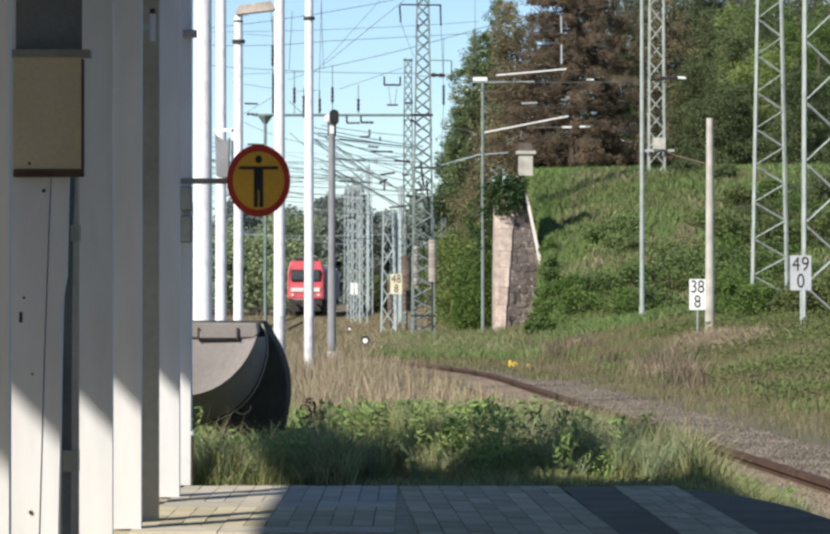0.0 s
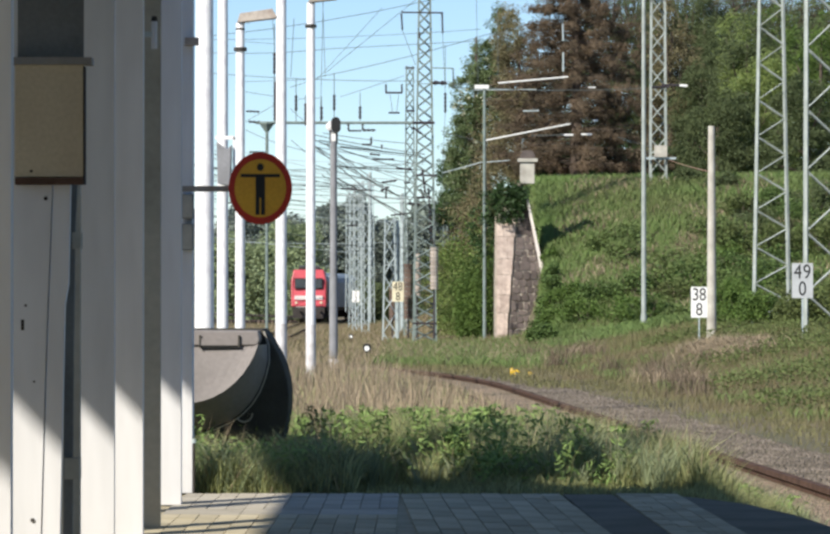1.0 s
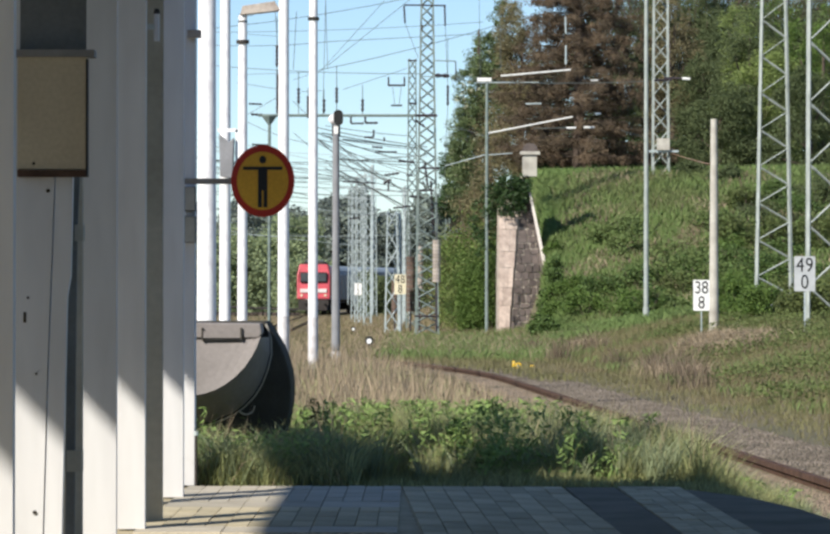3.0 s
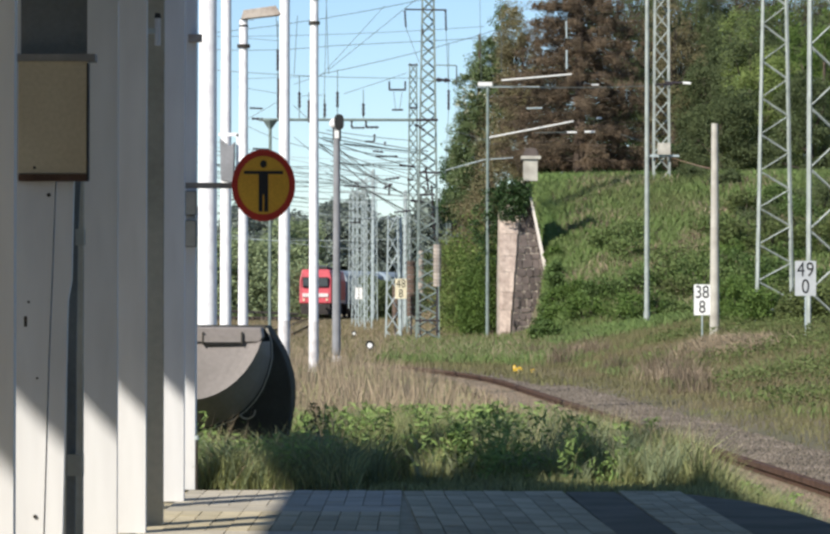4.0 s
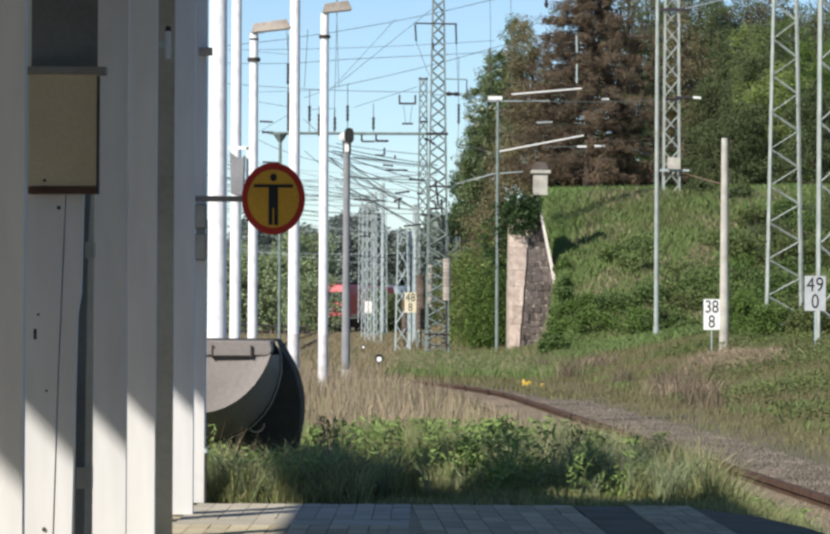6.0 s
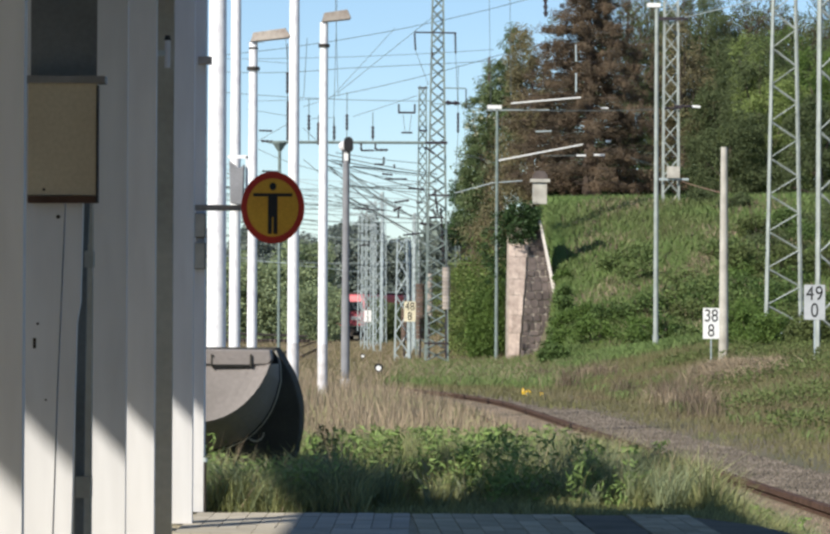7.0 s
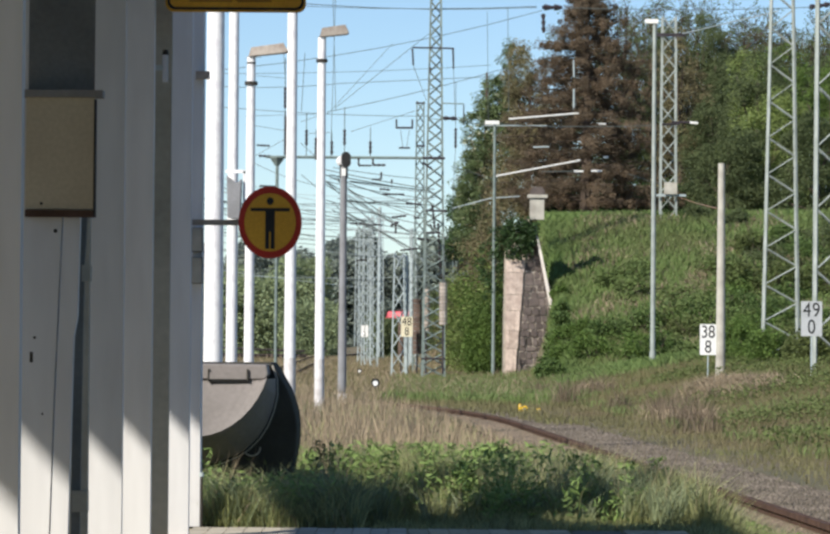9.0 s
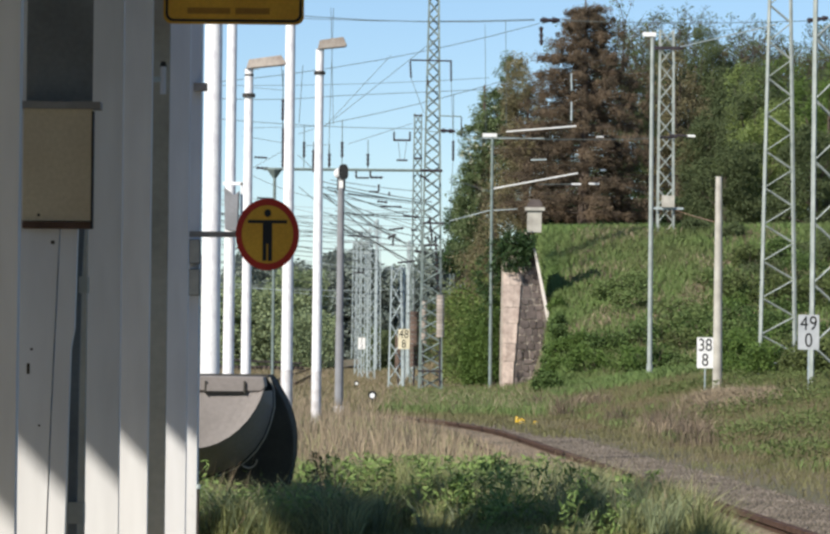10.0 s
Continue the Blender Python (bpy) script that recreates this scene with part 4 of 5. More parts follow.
for args in ((W, 360, -92, W, 990, -70, 0.3, 2.0), (W, 380, -78, W, 990, -72, 0.2, 1.4), (W, 1040, -70, W, 1510, -74, 0.1, 1.8), (W, 400, 52, W, 1000, -64, 0.3, 1.6),
             (W, 380, 84, W, 620, 77, 0.1, 1.5), (W, 620, 77, W, 905, 62, 0.0, 1.5), (W, 380, 122, W, 786, 138, 0.1, 1.5), (W, 595, 131, W, 930, 46, 0.1, 1.6), (W, 600, 130, W, 718, 0, 0, 1.2), (W, 612, 122, W, 800, -30, 0, 1.4),
             (W, 604, -90, W, 611, 130, 0, 1.4), (W, 609, -90, W, 602, 214, 0, 1.4), (W, 380, 60, W, 905, 40, 0.1, 1.2), (W, 560, 172, W, 600, 170, 0, 1.3), (W, 640, 168, W, 760, 128, 0, 1.3), (W, 440, 30, W, 470, 28, 0, 1.3),
             (W, 757, 42, W, 782, 108, 0, 1.3), (W, 833, 48, W, 838, 160, 0, 1.3), (W, 838, 198, W, 832, 330, 0, 1.3), (W, 460, 230, W, 575, 270, 0.1, 1.3), (W, 547, 250, W, 582, 280, 0, 1.6), (W, 545, 190, W, 580, 222, 0, 1.4),
             (W, 460, 215, W, 520, 180, 0, 1.2), (W, 440, 155, W, 520, 168, 0, 1.2), (W, 440, 140, W, 590, 135, 0, 1.1), (W, 440, 62, W, 520, 68, 0, 1.1), (W, 545, 150, W, 600, 132, 0, 1.2), (W, 552, 20, W, 546, 130, 0, 1.6), (W, 510, 0, W, 516, 80, 0, 1.4),
             (150, 838, 70, 150, 838, 150, 0, 1.5), (150, 862, 150, 150, 1215, 152, 0.1, 1.6), (W, 860, 142, 150, 1060, 156, 0.1, 1.2), (W, 830, 232, W, 912, 256, 0, 1.4), (150, 1165, 244, 150, 1228, 264, 0, 1.6), (150, 896, -60, 150, 900, 160, 0, 1.2), (150, 935, -70, 150, 938, 130, 0, 1.4),
             (150, 1246, -40, 150, 1440, -70, 0.05, 1.4)):
    wire(*args)
for x0, y0, x1, y1, px, mt in ((938, 142, 1070, 130, 4, "sign_white"), (915, 250, 1074, 219, 4, "sign_white"), (890, 155, 1010, 154, 2.5, "galv"), (832, 312, 905, 292, 2.8, "galv"), (905, 292, 960, 288, 2.6, "galv"), (985, 195, 1015, 194, 4, "galv"), (1062, 240, 1080, 240, 5, "sign_white"), (1095, 239, 1115, 239, 5, "sign_white"), (1000, 241, 1060, 240, 2, "wire"), (1108, 150, 1122, 150, 4, "sign_white"), (1118, 213, 1127, 213, 5, "sign_white"), (1060, 30, 1061, 62, 4, "galv"), (1061, 84, 1061, 120, 4, "galv")):
    bar(hill_mast, "cantilever", mt, 148, x0, y0, x1, y1, px)
for x0, y0, x1, y1, px in ((1000, -70, 1038, -70, 11), (1002, -58, 1003, -22, 8), (1505, -74, 1545, -80, 10), (1228, 150, 1262, 149, 5)):
    bar(hill_mast, "insulator", "insulator", 148, x0, y0, x1, y1, px)
wire(150, 1262, 288, 98, 1332, 308, 0.02, 2.0, "copper")
wire(150, 1265, -22, 110, 1445, -66, 0, 3.0, "galv")
for i in range(34):
    px, d1, top = ((687, 190, 322), (671, 205, 342), (662, 225, 340), (698, 255, 332), (679, 240, 336), (799, 139, 230), (733, 150, 405), (771, 160, 240))[i % 8]
    y0 = rng.uniform(215, 440)
    wire(d1 * rng.uniform(0.96, 1.0), rng.uniform(345, 380), y0, d1, px, max(top, y0 + rng.uniform(-15, 70)), rng.uniform(0.05, 0.25), rng.uniform(0.9, 1.6), "wire" if rng.uniform() < 0.5 else "galv")
for args in ((165, 600, 250, 180, 722, 271, 0, 2.5, "wire"), (165, 640, 262, 180, 790, 279, 0, 3, "wire"), (170, 630, 300, 170, 800, 306, 0, 2.5, "wire"), (170, 630, 320, 190, 800, 412, 0, 3.4, "galv"), (190, 687, 350, 190, 782, 412, 0, 3.6, "galv"), (180, 584, 255, 180, 690, 345, 0, 2.5, "wire"), (190, 630, 352, 190, 760, 362, 0, 3, "galv")):
    wire(*args)
for i in range(16):
    px, d1, top = ((687, 190, 322), (799, 139, 240), (771, 160, 250), (757, 200, 360), (799, 139, 260), (771, 160, 270))[i % 6]
    y0 = rng.uniform(235, 330)
    wire(139 + 6 * rng.uniform(), rng.uniform(585, 625), y0, d1, px, max(top, y0 + rng.uniform(8, 75)), 0.05, rng.uniform(1.4, 2.4), "wire" if i % 3 else "galv")
for d, x0, y0, x1, y1, px in ((160, 718, 330, 746, 326, 4.5), (158, 768, 370, 792, 371, 5), (158, 745, 303, 775, 305, 5), (158, 700, 286, 742, 286, 4), (158, 716, 346, 732, 338, 5), (158, 652, 412, 672, 410, 3), (158, 695, 276, 715, 278, 4), (158, 640, 342, 700, 345, 3), (158, 735, 392, 768, 388, 4), (158, 726, 338, 726, 360, 4), (158, 760, 330, 772, 330, 5), (158, 790, 342, 798, 356, 7), (158, 806, 340, 812, 440, 5)):
    bar(tall, "insulator", "insulator", d, x0, y0, x1, y1, px)
for d, x0, y0, x1, y1, px in ((156, 712, 405, 752, 402, 3), (156, 722, 486, 745, 486, 2.5), (190, 655, 352, 712, 356, 3.5), (196, 640, 372, 700, 376, 2.5), (186, 668, 330, 730, 338, 3)):
    bar(short, "crossarm", "galv", d, x0, y0, x1, y1, px)


# ---- kilometre boards ----
def text_mesh(name, body, size, at, mat, parent):
    cu = bpy.data.curves.new(name, "FONT")
    cu.body, cu.size, cu.align_x, cu.align_y, cu.extrude, cu.offset = body, size, "CENTER", "CENTER", 0.002, 0.0
    tmp = bpy.data.objects.new(name, cu)
    scene.collection.objects.link(tmp)
    me = bpy.data.meshes.new_from_object(tmp.evaluated_get(bpy.context.evaluated_depsgraph_get()))
    bpy.data.objects.remove(tmp)
    me.materials.clear()
    me.materials.append(M[mat])
    ob = new(name, me)
    ob.parent = parent
    ob.matrix_basis = pose(*at, 90) @ Matrix.Diagonal((0.82, 1, 1, 1))
    return ob


def km_board(at, w, h, upper, lower, foot, mat="sign_white"):
    ob = thing("distance_board", f"{dict(sign_cream='cream', sign_grey='dull grey').get(mat, 'white')} distance board reading {upper} over {lower}", "sign", at, "distance boards")
    part("plate", rounded(w, h, 0.03, 0, 0.02), mat, ob)
    for i, ch in enumerate(upper):
        text_mesh("numeral", ch, h * 0.58, ((i - (len(upper) - 1) / 2) * w * 0.43, -0.004, h * 0.235), "black", ob)
    text_mesh("numeral", lower, h * 0.58, (0, -0.004, -h * 0.25), "black", ob)
    part("stake", boxes((-0.016, 0.016, 0.022, 0.06, -foot, h * 0.3)), "galv", ob)


km_board((7.805, 94.00, 1.389), 0.454, 0.849, "38", "8", 1.6)
km_board((9.751, 86.00, 1.932), 0.535, 0.883, "49", "0", 2.0, "sign_grey")
km_board((-0.812, 147.00, 1.879), 0.503, 0.869, "48", "8", 2.4, "sign_cream")
km_board((-3.616, 202.00, 1.802), 0.440, 0.692, "1", "2", 2.0)


# ---- dwarf signals and yellow markers by the track ----
for px, py, d, r in ((690, 642, 104, 9), (660, 620, 150, 5)):
    k = d / 6425
    ob = thing("dwarf_signal", "small black dwarf signal with a white disc", "signal", ((px - 784) * k, d, EYE + (560 - py) * k), "dwarf signals")
    part("shield", rod(bmesh.new(), (0, 0, 0), (0, 0.06, 0), r * k * 0.9, r * k * 0.9, 16), "black", ob)
    part("disc", rod(bmesh.new(), (0, -0.02, -0.02), (0, 0, -0.02), r * k * 0.55, r * k * 0.55, 16), "sign_white", ob)
    part("stem", boxes((-0.03, 0.03, 0.02, 0.05, -(EYE + (560 - py) * k - LOW) - 0.1, 0)), "black", ob)
for px, py, w, h in ((972, 690, 17, 14), (998, 691, 9, 8), (963, 684, 6, 9)):
    k = 84 / 6425
    ob = thing("track_marker", "bright yellow plastic marker lying by the rail", "marker", ((px - 784) * k, 84, EYE + (560 - py) * k), "track markers")
    part("case", prism(bmesh.new(), [(-w * k / 2, -h * k / 2 - 0.1), (w * k / 2, -h * k / 2 - 0.1), (w * k * 0.42, h * k * 0.2), (w * k * 0.1, h * k / 2), (-w * k * 0.4, h * k * 0.3)], -0.08, 0.08), "yellow", ob, bevel=0.01)
    part("lens", boxes((-w * k * 0.2, w * k * 0.15, -0.095, -0.081, -h * k * 0.1, h * k * 0.15)), "sign_cream", ob)


# ---- bridge abutment ----
def build_abutment():
    ob = thing("bridge_abutment", "sandstone abutment of a removed bridge with rubble wing wall", "abutment", (0, 138, 0))
    k = 138 / 6425
    px = lambda v: (v - 784) * k
    pz = lambda v: EYE + (560 - v) * k
    part("core", prism(bmesh.new(), [(px(931), pz(665)), (px(998), pz(665)), (px(1021), pz(505)), (px(990), pz(350)), (px(976), pz(330)), (px(932), pz(395))], 0.08, 1.8), "mortar", ob)
    # dressed blocks of the corner
    y, i = 648.0, 0
    while y > 402:
        h = (30, 42, 34, 38)[i % 4]
        a = (648 - y) / 246
        right = 953 + 19 * a
        cut = (935 + right) / 2 + (4 if i % 2 else -5)
        for x0, x1 in ((935, cut), (cut, right)):
            part("block", prism(bmesh.new(), [(px(x0) + 0.008, pz(y) + 0.008), (px(x1) - 0.008, pz(y) + 0.008), (px(x1) - 0.008 + 0.03, pz(y - h) - 0.008), (px(x0) + 0.008, pz(y - h) - 0.008)], -0.02 - 0.03 * (i % 3) / 3, 0.3), "stone_light", ob)
        y -= h
        i += 1
    # rubble of the wing wall
    y = 650.0
    while y > 352:
        h = rng.uniform(10, 19)
        ym = y - h / 2
        a = (648 - min(ym, 648)) / 246
        left = 954 + 19 * a if ym > 402 else 972 + (402 - ym) * 0.36
        rightx = 990 + (ym - 350) * 32 / 150 if ym < 505 else 1022 - (ym - 505) * 0.2
        x = left + 1
        while x < rightx - 5:
            w = min(rng.uniform(9, 20), rightx - x)
            j = rng.uniform(-3.2, 3.2, 8)
            part("stone", prism(bmesh.new(), [(px(x + 0.8), pz(y - 1 + j[0] * 0.5)), (px(x + w * 0.5), pz(y + j[1] * 0.4)), (px(x + w - 0.8), pz(y - 1 + j[2] * 0.5)), (px(x + w - 1 + j[3] * 0.3), pz(y - h + 2 + j[4] * 0.5)), (px(x + w * 0.4), pz(y - h + 1)), (px(x + 1 + j[5] * 0.3), pz(y - h + 2))], 0.03 + rng.uniform(-0.04, 0.03), 0.3), "stone_dark", ob)
            x += w
        y -= h
    cop = bmesh.new()
    prism(cop, [(px(987), pz(345)), (px(991), pz(345)), (px(1023.5), pz(495)), (px(1022), pz(507)), (px(1018), pz(500))], -0.35, 1.2)
    part("coping", cop, "stone_white", ob, "pale sloping coping stones")
    part("pillar", boxes((px(979.5), px(1006), -0.25, 0.35, pz(332), pz(291))), "concrete", ob, "weathered end pillar", 0.02)
    part("pillar_slab", boxes((px(975), px(1012), -0.35, 0.45, pz(291), pz(285))), "concrete", ob, bevel=0.02)
    part("pillar_cap", prism(bmesh.new(), [(px(979), pz(285)), (px(1008), pz(285)), (px(1007), pz(277)), (px(1001), pz(270)), (px(985), pz(270)), (px(980), pz(277))], -0.28, 0.38), "stone_dark", ob, "dark weathered cap", 0.02)


build_abutment()


# ---- trees ----
def tree(name, label, base, shapes, clumps, each, radius, size, mat, trunk_r, category="tree", limbs=7):
    """Trunk, limbs that reach into the crown, and a crown of many small leaves gathered in clumps."""
    ob = thing(name, label, category, base)
    top = max(s[2] for s in shapes)
    tr = bmesh.new()
    rod(tr, (0, 0, -0.4), (0.1, 0, top), trunk_r, trunk_r * 0.25, 8)
    part("trunk", tr, "bark", ob)
    for e in in_ellipsoids(shapes, limbs, 0.6):
        part("limb", rod(bmesh.new(), (0, 0, max(0.2, min(e[2], top) * 0.55)), e, trunk_r * 0.35, trunk_r * 0.08, 5), "bark", ob)
    c = in_ellipsoids(shapes, clumps, 0.5)
    c = c[c[:, 2] > 0.1]
    leaves("crown", clumped(c, radius, each), size, mat, ob)
    return ob


def shrub(label, px, d, w, h, mat, clumps=60, each=50, size=0.09, name="shrub"):
    x = (px - 784) * d / 6425
    g = float(ground_z(x, d))
    ob = thing(name, label, "shrub", (x, d, g))
    for i in range(4):
        a = rng.uniform(0, 6.28)
        part("stem", rod(bmesh.new(), (0, 0, -0.2), (math.cos(a) * w * 0.5, math.sin(a) * w * 0.3, h * 0.8), 0.03, 0.008, 5), "bark", ob)
    s = [(0, 0, h * 0.42, w, w * 0.7, h * 0.45), (w * rng.uniform(-0.5, 0.5), 0, h * 0.7, w * 0.6, w * 0.5, h * 0.33)]
    c = in_ellipsoids(s, clumps, 0.45)
    leaves("foliage", clumped(c, 0.17 * (w + h) / 2 + 0.1, each), size, mat, ob)
    return ob


def spruce(base, height, spread):
    """Whorls of drooping boughs, each a string of needle clumps that grow towards its end, with gaps between the tiers."""
    ob = thing("spruce", "large dying spruce with drooping brown branches", "tree", base)
    part("trunk", rod(bmesh.new(), (0, 0, -0.5), (0, 0, height), 0.34, 0.03, 10), "bark", ob)
    br, pts = bmesh.new(), []
    z, turn = 0.75, 0.0
    while z < height - 0.3:
        t = z / height
        n = int(11 - 4 * t)
        turn += 0.9
        for i in range(n):
            reach = spread * min(1.0, 1.14 * (1 - t) ** 0.5) * rng.uniform(0.55, 1.1)
            a = turn + 6.2832 * (i + rng.uniform(-0.3, 0.3)) / n
            zz = z + rng.uniform(-0.22, 0.22)
            tip = np.array((math.cos(a) * reach, math.sin(a) * reach, zz + 0.10 * reach - 0.035 * reach * reach + rng.uniform(-0.25, 0.2)))
            rod(br, (0, 0, zz), tip, 0.05, 0.012, 4)
            for q in np.linspace(0.30, 1.0, int(5 + reach * 2.6)):
                side = rng.normal(0, 0.06 + 0.05 * reach * q, 3)
                side[2] = -abs(side[2]) * 0.8
                pts.append(tip * q + np.array((0, 0, zz)) * (1 - q) + side)
        z += 0.64 - 0.24 * t
    tagged(part("branchwork", br, "bark", ob), kind="stuff")
    leaves("needles", clumped(np.array(pts), 0.25, 100, 1.0), 0.06, "needle", ob, 1.0)
    return ob


spruce((7.662, 163.00, 7.368), 11.0, 4.7)
# paler growth in front of the wood's edge
tree("linden_tree", "pale green tree in young leaf at the wood's edge", (2.918, 172.00, 5.078), [(0, 0, 3.6, 1.35, 1.4, 2.6), (0.7, 0, 6.6, 1.15, 1.2, 2.0), (-0.4, 0, 1.6, 1.25, 1.2, 1.6), (1.5, 0, 8.4, 0.9, 1.0, 1.3), (1.0, 0.6, 5.0, 1.2, 1.2, 2.4), (1.35, 0.3, 9.8, 0.95, 1.0, 1.5), (-0.2, 0.2, 6.9, 0.9, 1.0, 1.6), (0.4, 0.2, 8.4, 0.8, 1.0, 1.3), (-0.8, 0.2, 4.4, 0.75, 1.0, 1.3)], 560, 90, 0.36, 0.09, "leaf_pale", 0.2)
chestnut = bpy.data.objects["linden_tree"]
leaves("blossom", clumped(in_ellipsoids([(-0.1, -0.6, 4.2, 1.3, 0.9, 3.4), (0.6, -0.6, 7.4, 1.1, 0.8, 2.4)], 90, 0.85), 0.12, 9), 0.09, "blossom", chestnut)
tree("pine_tree", "dark evergreen tree at the wood's edge", (2.301, 176.00, 5.165), [(0, 0, 2.0, 1.3, 1.2, 1.6), (0.0, 0, 3.6, 0.8, 0.8, 1.3), (-0.3, 0, 1.0, 1.3, 1.0, 0.9), (-0.5, 0, 3.0, 0.8, 0.8, 0.8)], 260, 60, 0.3, 0.09, "ivy", 0.15)
for px, d, h, w, mat in ((1330, 176, 7.0, 2.0, "leaf_dull"), (1405, 170, 9.0, 2.6, "leaf_dull"), (1470, 172, 9.4, 2.8, "leaf"), (1545, 168, 9.2, 3.0, "leaf"), (1262, 178, 10.6, 1.6, "leaf_olive"), (1325, 190, 12.0, 1.3, "leaf_dull"), (1215, 190, 10.0, 2.2, "leaf_dull"), (1375, 188, 9.6, 2.2, "leaf_dull"), (1500, 186, 10.2, 2.6, "leaf_dull"), (1440, 184, 9.8, 2.4, "leaf_dull"), (1160, 188, 9.5, 2.4, "leaf_dull"), (1238, 189, 11.6, 1.5, "leaf_dull"), (1292, 191, 13.0, 1.3, "leaf_dull"), (1345, 193, 11.0, 1.8, "leaf_dull"), (1080, 190, 9.0, 2.4, "leaf_dull"), (1425, 165, 6.6, 2.2, "leaf_spring"), (1395, 174, 9.6, 1.8, "leaf_spring"), (975, 169, 9.4, 1.5, "leaf_olive"), (1010, 184, 8.0, 2.2, "leaf_dull"), (1600, 172, 8.2, 3.0, "leaf_dull"), (1520, 160, 5.2, 2.4, "leaf_dull"), (1350, 162, 4.6, 2.0, "leaf_dull")):
    x = (px - 784) * d / 6425
    tree("deciduous_tree", "green broad-leaved tree of the wood on the bank", (x, d, float(ground_z(x, d))), [(0, 0, h * 0.3, w, 1.6, h * 0.3), (0.3 * w * rng.uniform(-1, 1), 0, h * 0.62, w * 0.8, 1.5, h * 0.27), (0.4 * w * rng.uniform(-1, 1), 0, h * 0.82, w * 0.5, 1.2, h * 0.2)], 240, 105, 0.46, 0.085, mat, 0.2)


def bare_tree(px, d, h):
    """A tree not yet in leaf: a branching net of twigs with a few buds."""
    x = (px - 784) * d / 6425
    ob = thing("bare_tree", "grey bare-branched tree behind the wood", "tree", (x, d, float(ground_z(x, d))), "bare trees")
    part("trunk", rod(bmesh.new(), (0, 0, -0.4), (0, 0, h * 0.55), 0.2, 0.12, 8), "bark", ob)
    tw, buds = bmesh.new(), []

    def grow(p, direction, length, r, depth):
        q = p + direction * length
        rod(tw, p, q, r, r * 0.65, 4)
        buds.append(q)
        if depth:
            for _ in range(3):
                turn = Vector(rng.normal(0, 0.55, 3))
                grow(q, (direction + turn).normalized(), length * 0.72, r * 0.6, depth - 1)

    for _ in range(5):
        v = Vector((rng.normal(0, 0.5), rng.normal(0, 0.5), 1)).normalized()
        grow(Vector((0, 0, h * rng.uniform(0.3, 0.55))), v, h * 0.2, 0.095, 4)
    tagged(part("twig_mass", tw, "bark", ob), kind="stuff")
    tagged(leaves("bud_mass", clumped(np.array([tuple(b) for b in buds]), 0.3, 7), 0.11, "leaf_dull", ob), kind="stuff")


for args in ((1165, 192, 13.5), (1210, 196, 13.0), (1300, 198, 13.5), (1370, 195, 12.5), (1430, 198, 13.0), (1490, 194, 12.6), (1550, 198, 13), (1335, 200, 13.5), (1400, 196, 13.0), (1460, 200, 13.4), (1520, 196, 13.0), (1575, 196, 13.2), (1250, 200, 13.6)):
    bare_tree(*args)

for px, d, w, h in ((985, 176, 1.0, 2.6), (1020, 177, 1.1, 2.8), (1060, 176, 1.1, 2.4), (1100, 178, 1.1, 2.8), (1140, 176, 1.1, 2.5), (1180, 177, 1.1, 2.9), (1215, 176, 1.0, 2.4), (1250, 174, 1.0, 2.6), (1285, 172, 1.0, 2.4)):
    shrub("dark undergrowth at the edge of the wood", px, d, w, h, "ivy", 70, 60, 0.1, "undergrowth")
# growth on and beside the abutment
for px, py, d, w, h in ((958, 402, 137.8, 0.6, 1.8), (936, 415, 138.4, 0.6, 1.7), (976, 372, 137.8, 0.38, 1.1), (912, 480, 139, 0.7, 3.0)):
    ob = thing("ivy_bush", "dark ivy growing over the abutment head", "shrub", ((px - 784) * d / 6425, d, EYE + (560 - py) * d / 6425 - 0.2), "ivy")
    part("stem", rod(bmesh.new(), (0, 0.3, -0.3), (0.1, 0, h * 0.7), 0.04, 0.01, 5), "bark", ob)
    c = in_ellipsoids([(0, 0, h * 0.5, w, 0.5, h * 0.55)], 46, 0.4)
    leaves("foliage", clumped(c, 0.24, 45), 0.085, "ivy", ob)
for px, d, w, h, mat in ((850, 160, 1.1, 4.6, "leaf_spring"), (875, 156, 1.2, 5.2, "leaf"), (900, 150, 1.0, 4.8, "leaf_spring"), (920, 144, 0.8, 4.4, "leaf"), (865, 148, 1.0, 3.0, "leaf_spring"), (890, 145, 0.9, 3.4, "leaf"), (838, 165, 0.9, 3.6, "leaf_olive"), (925, 150, 0.7, 5.4, "leaf_olive"), (908, 160, 1.1, 6.8, "leaf_olive"), (930, 163, 1.1, 7.4, "leaf_olive"), (880, 165, 1.2, 5.6, "leaf_olive"), (890, 146, 0.7, 2.3, "leaf")):
    shrub("green bush at the foot of the abutment", px, d, w, h, mat, 90, 60, 0.09)
# brambles and shrubs on the bank
for i in range(46):
    px, d = 1030 + 530 * rng.uniform(0, 1) ** 0.7, rng.uniform(118, 140)
    low_on_bank = d < 138
    shrub("low bramble thicket on the grassy bank" if low_on_bank else "small shrub on the upper bank", px, d, rng.uniform(0.5, 1.3), rng.uniform(0.5, 1.2) * (1.0 if low_on_bank else 0.6), ("bramble", "hill", "leaf", "hill")[int(rng.integers(0, 4))], 34, 40, 0.085, "bramble")
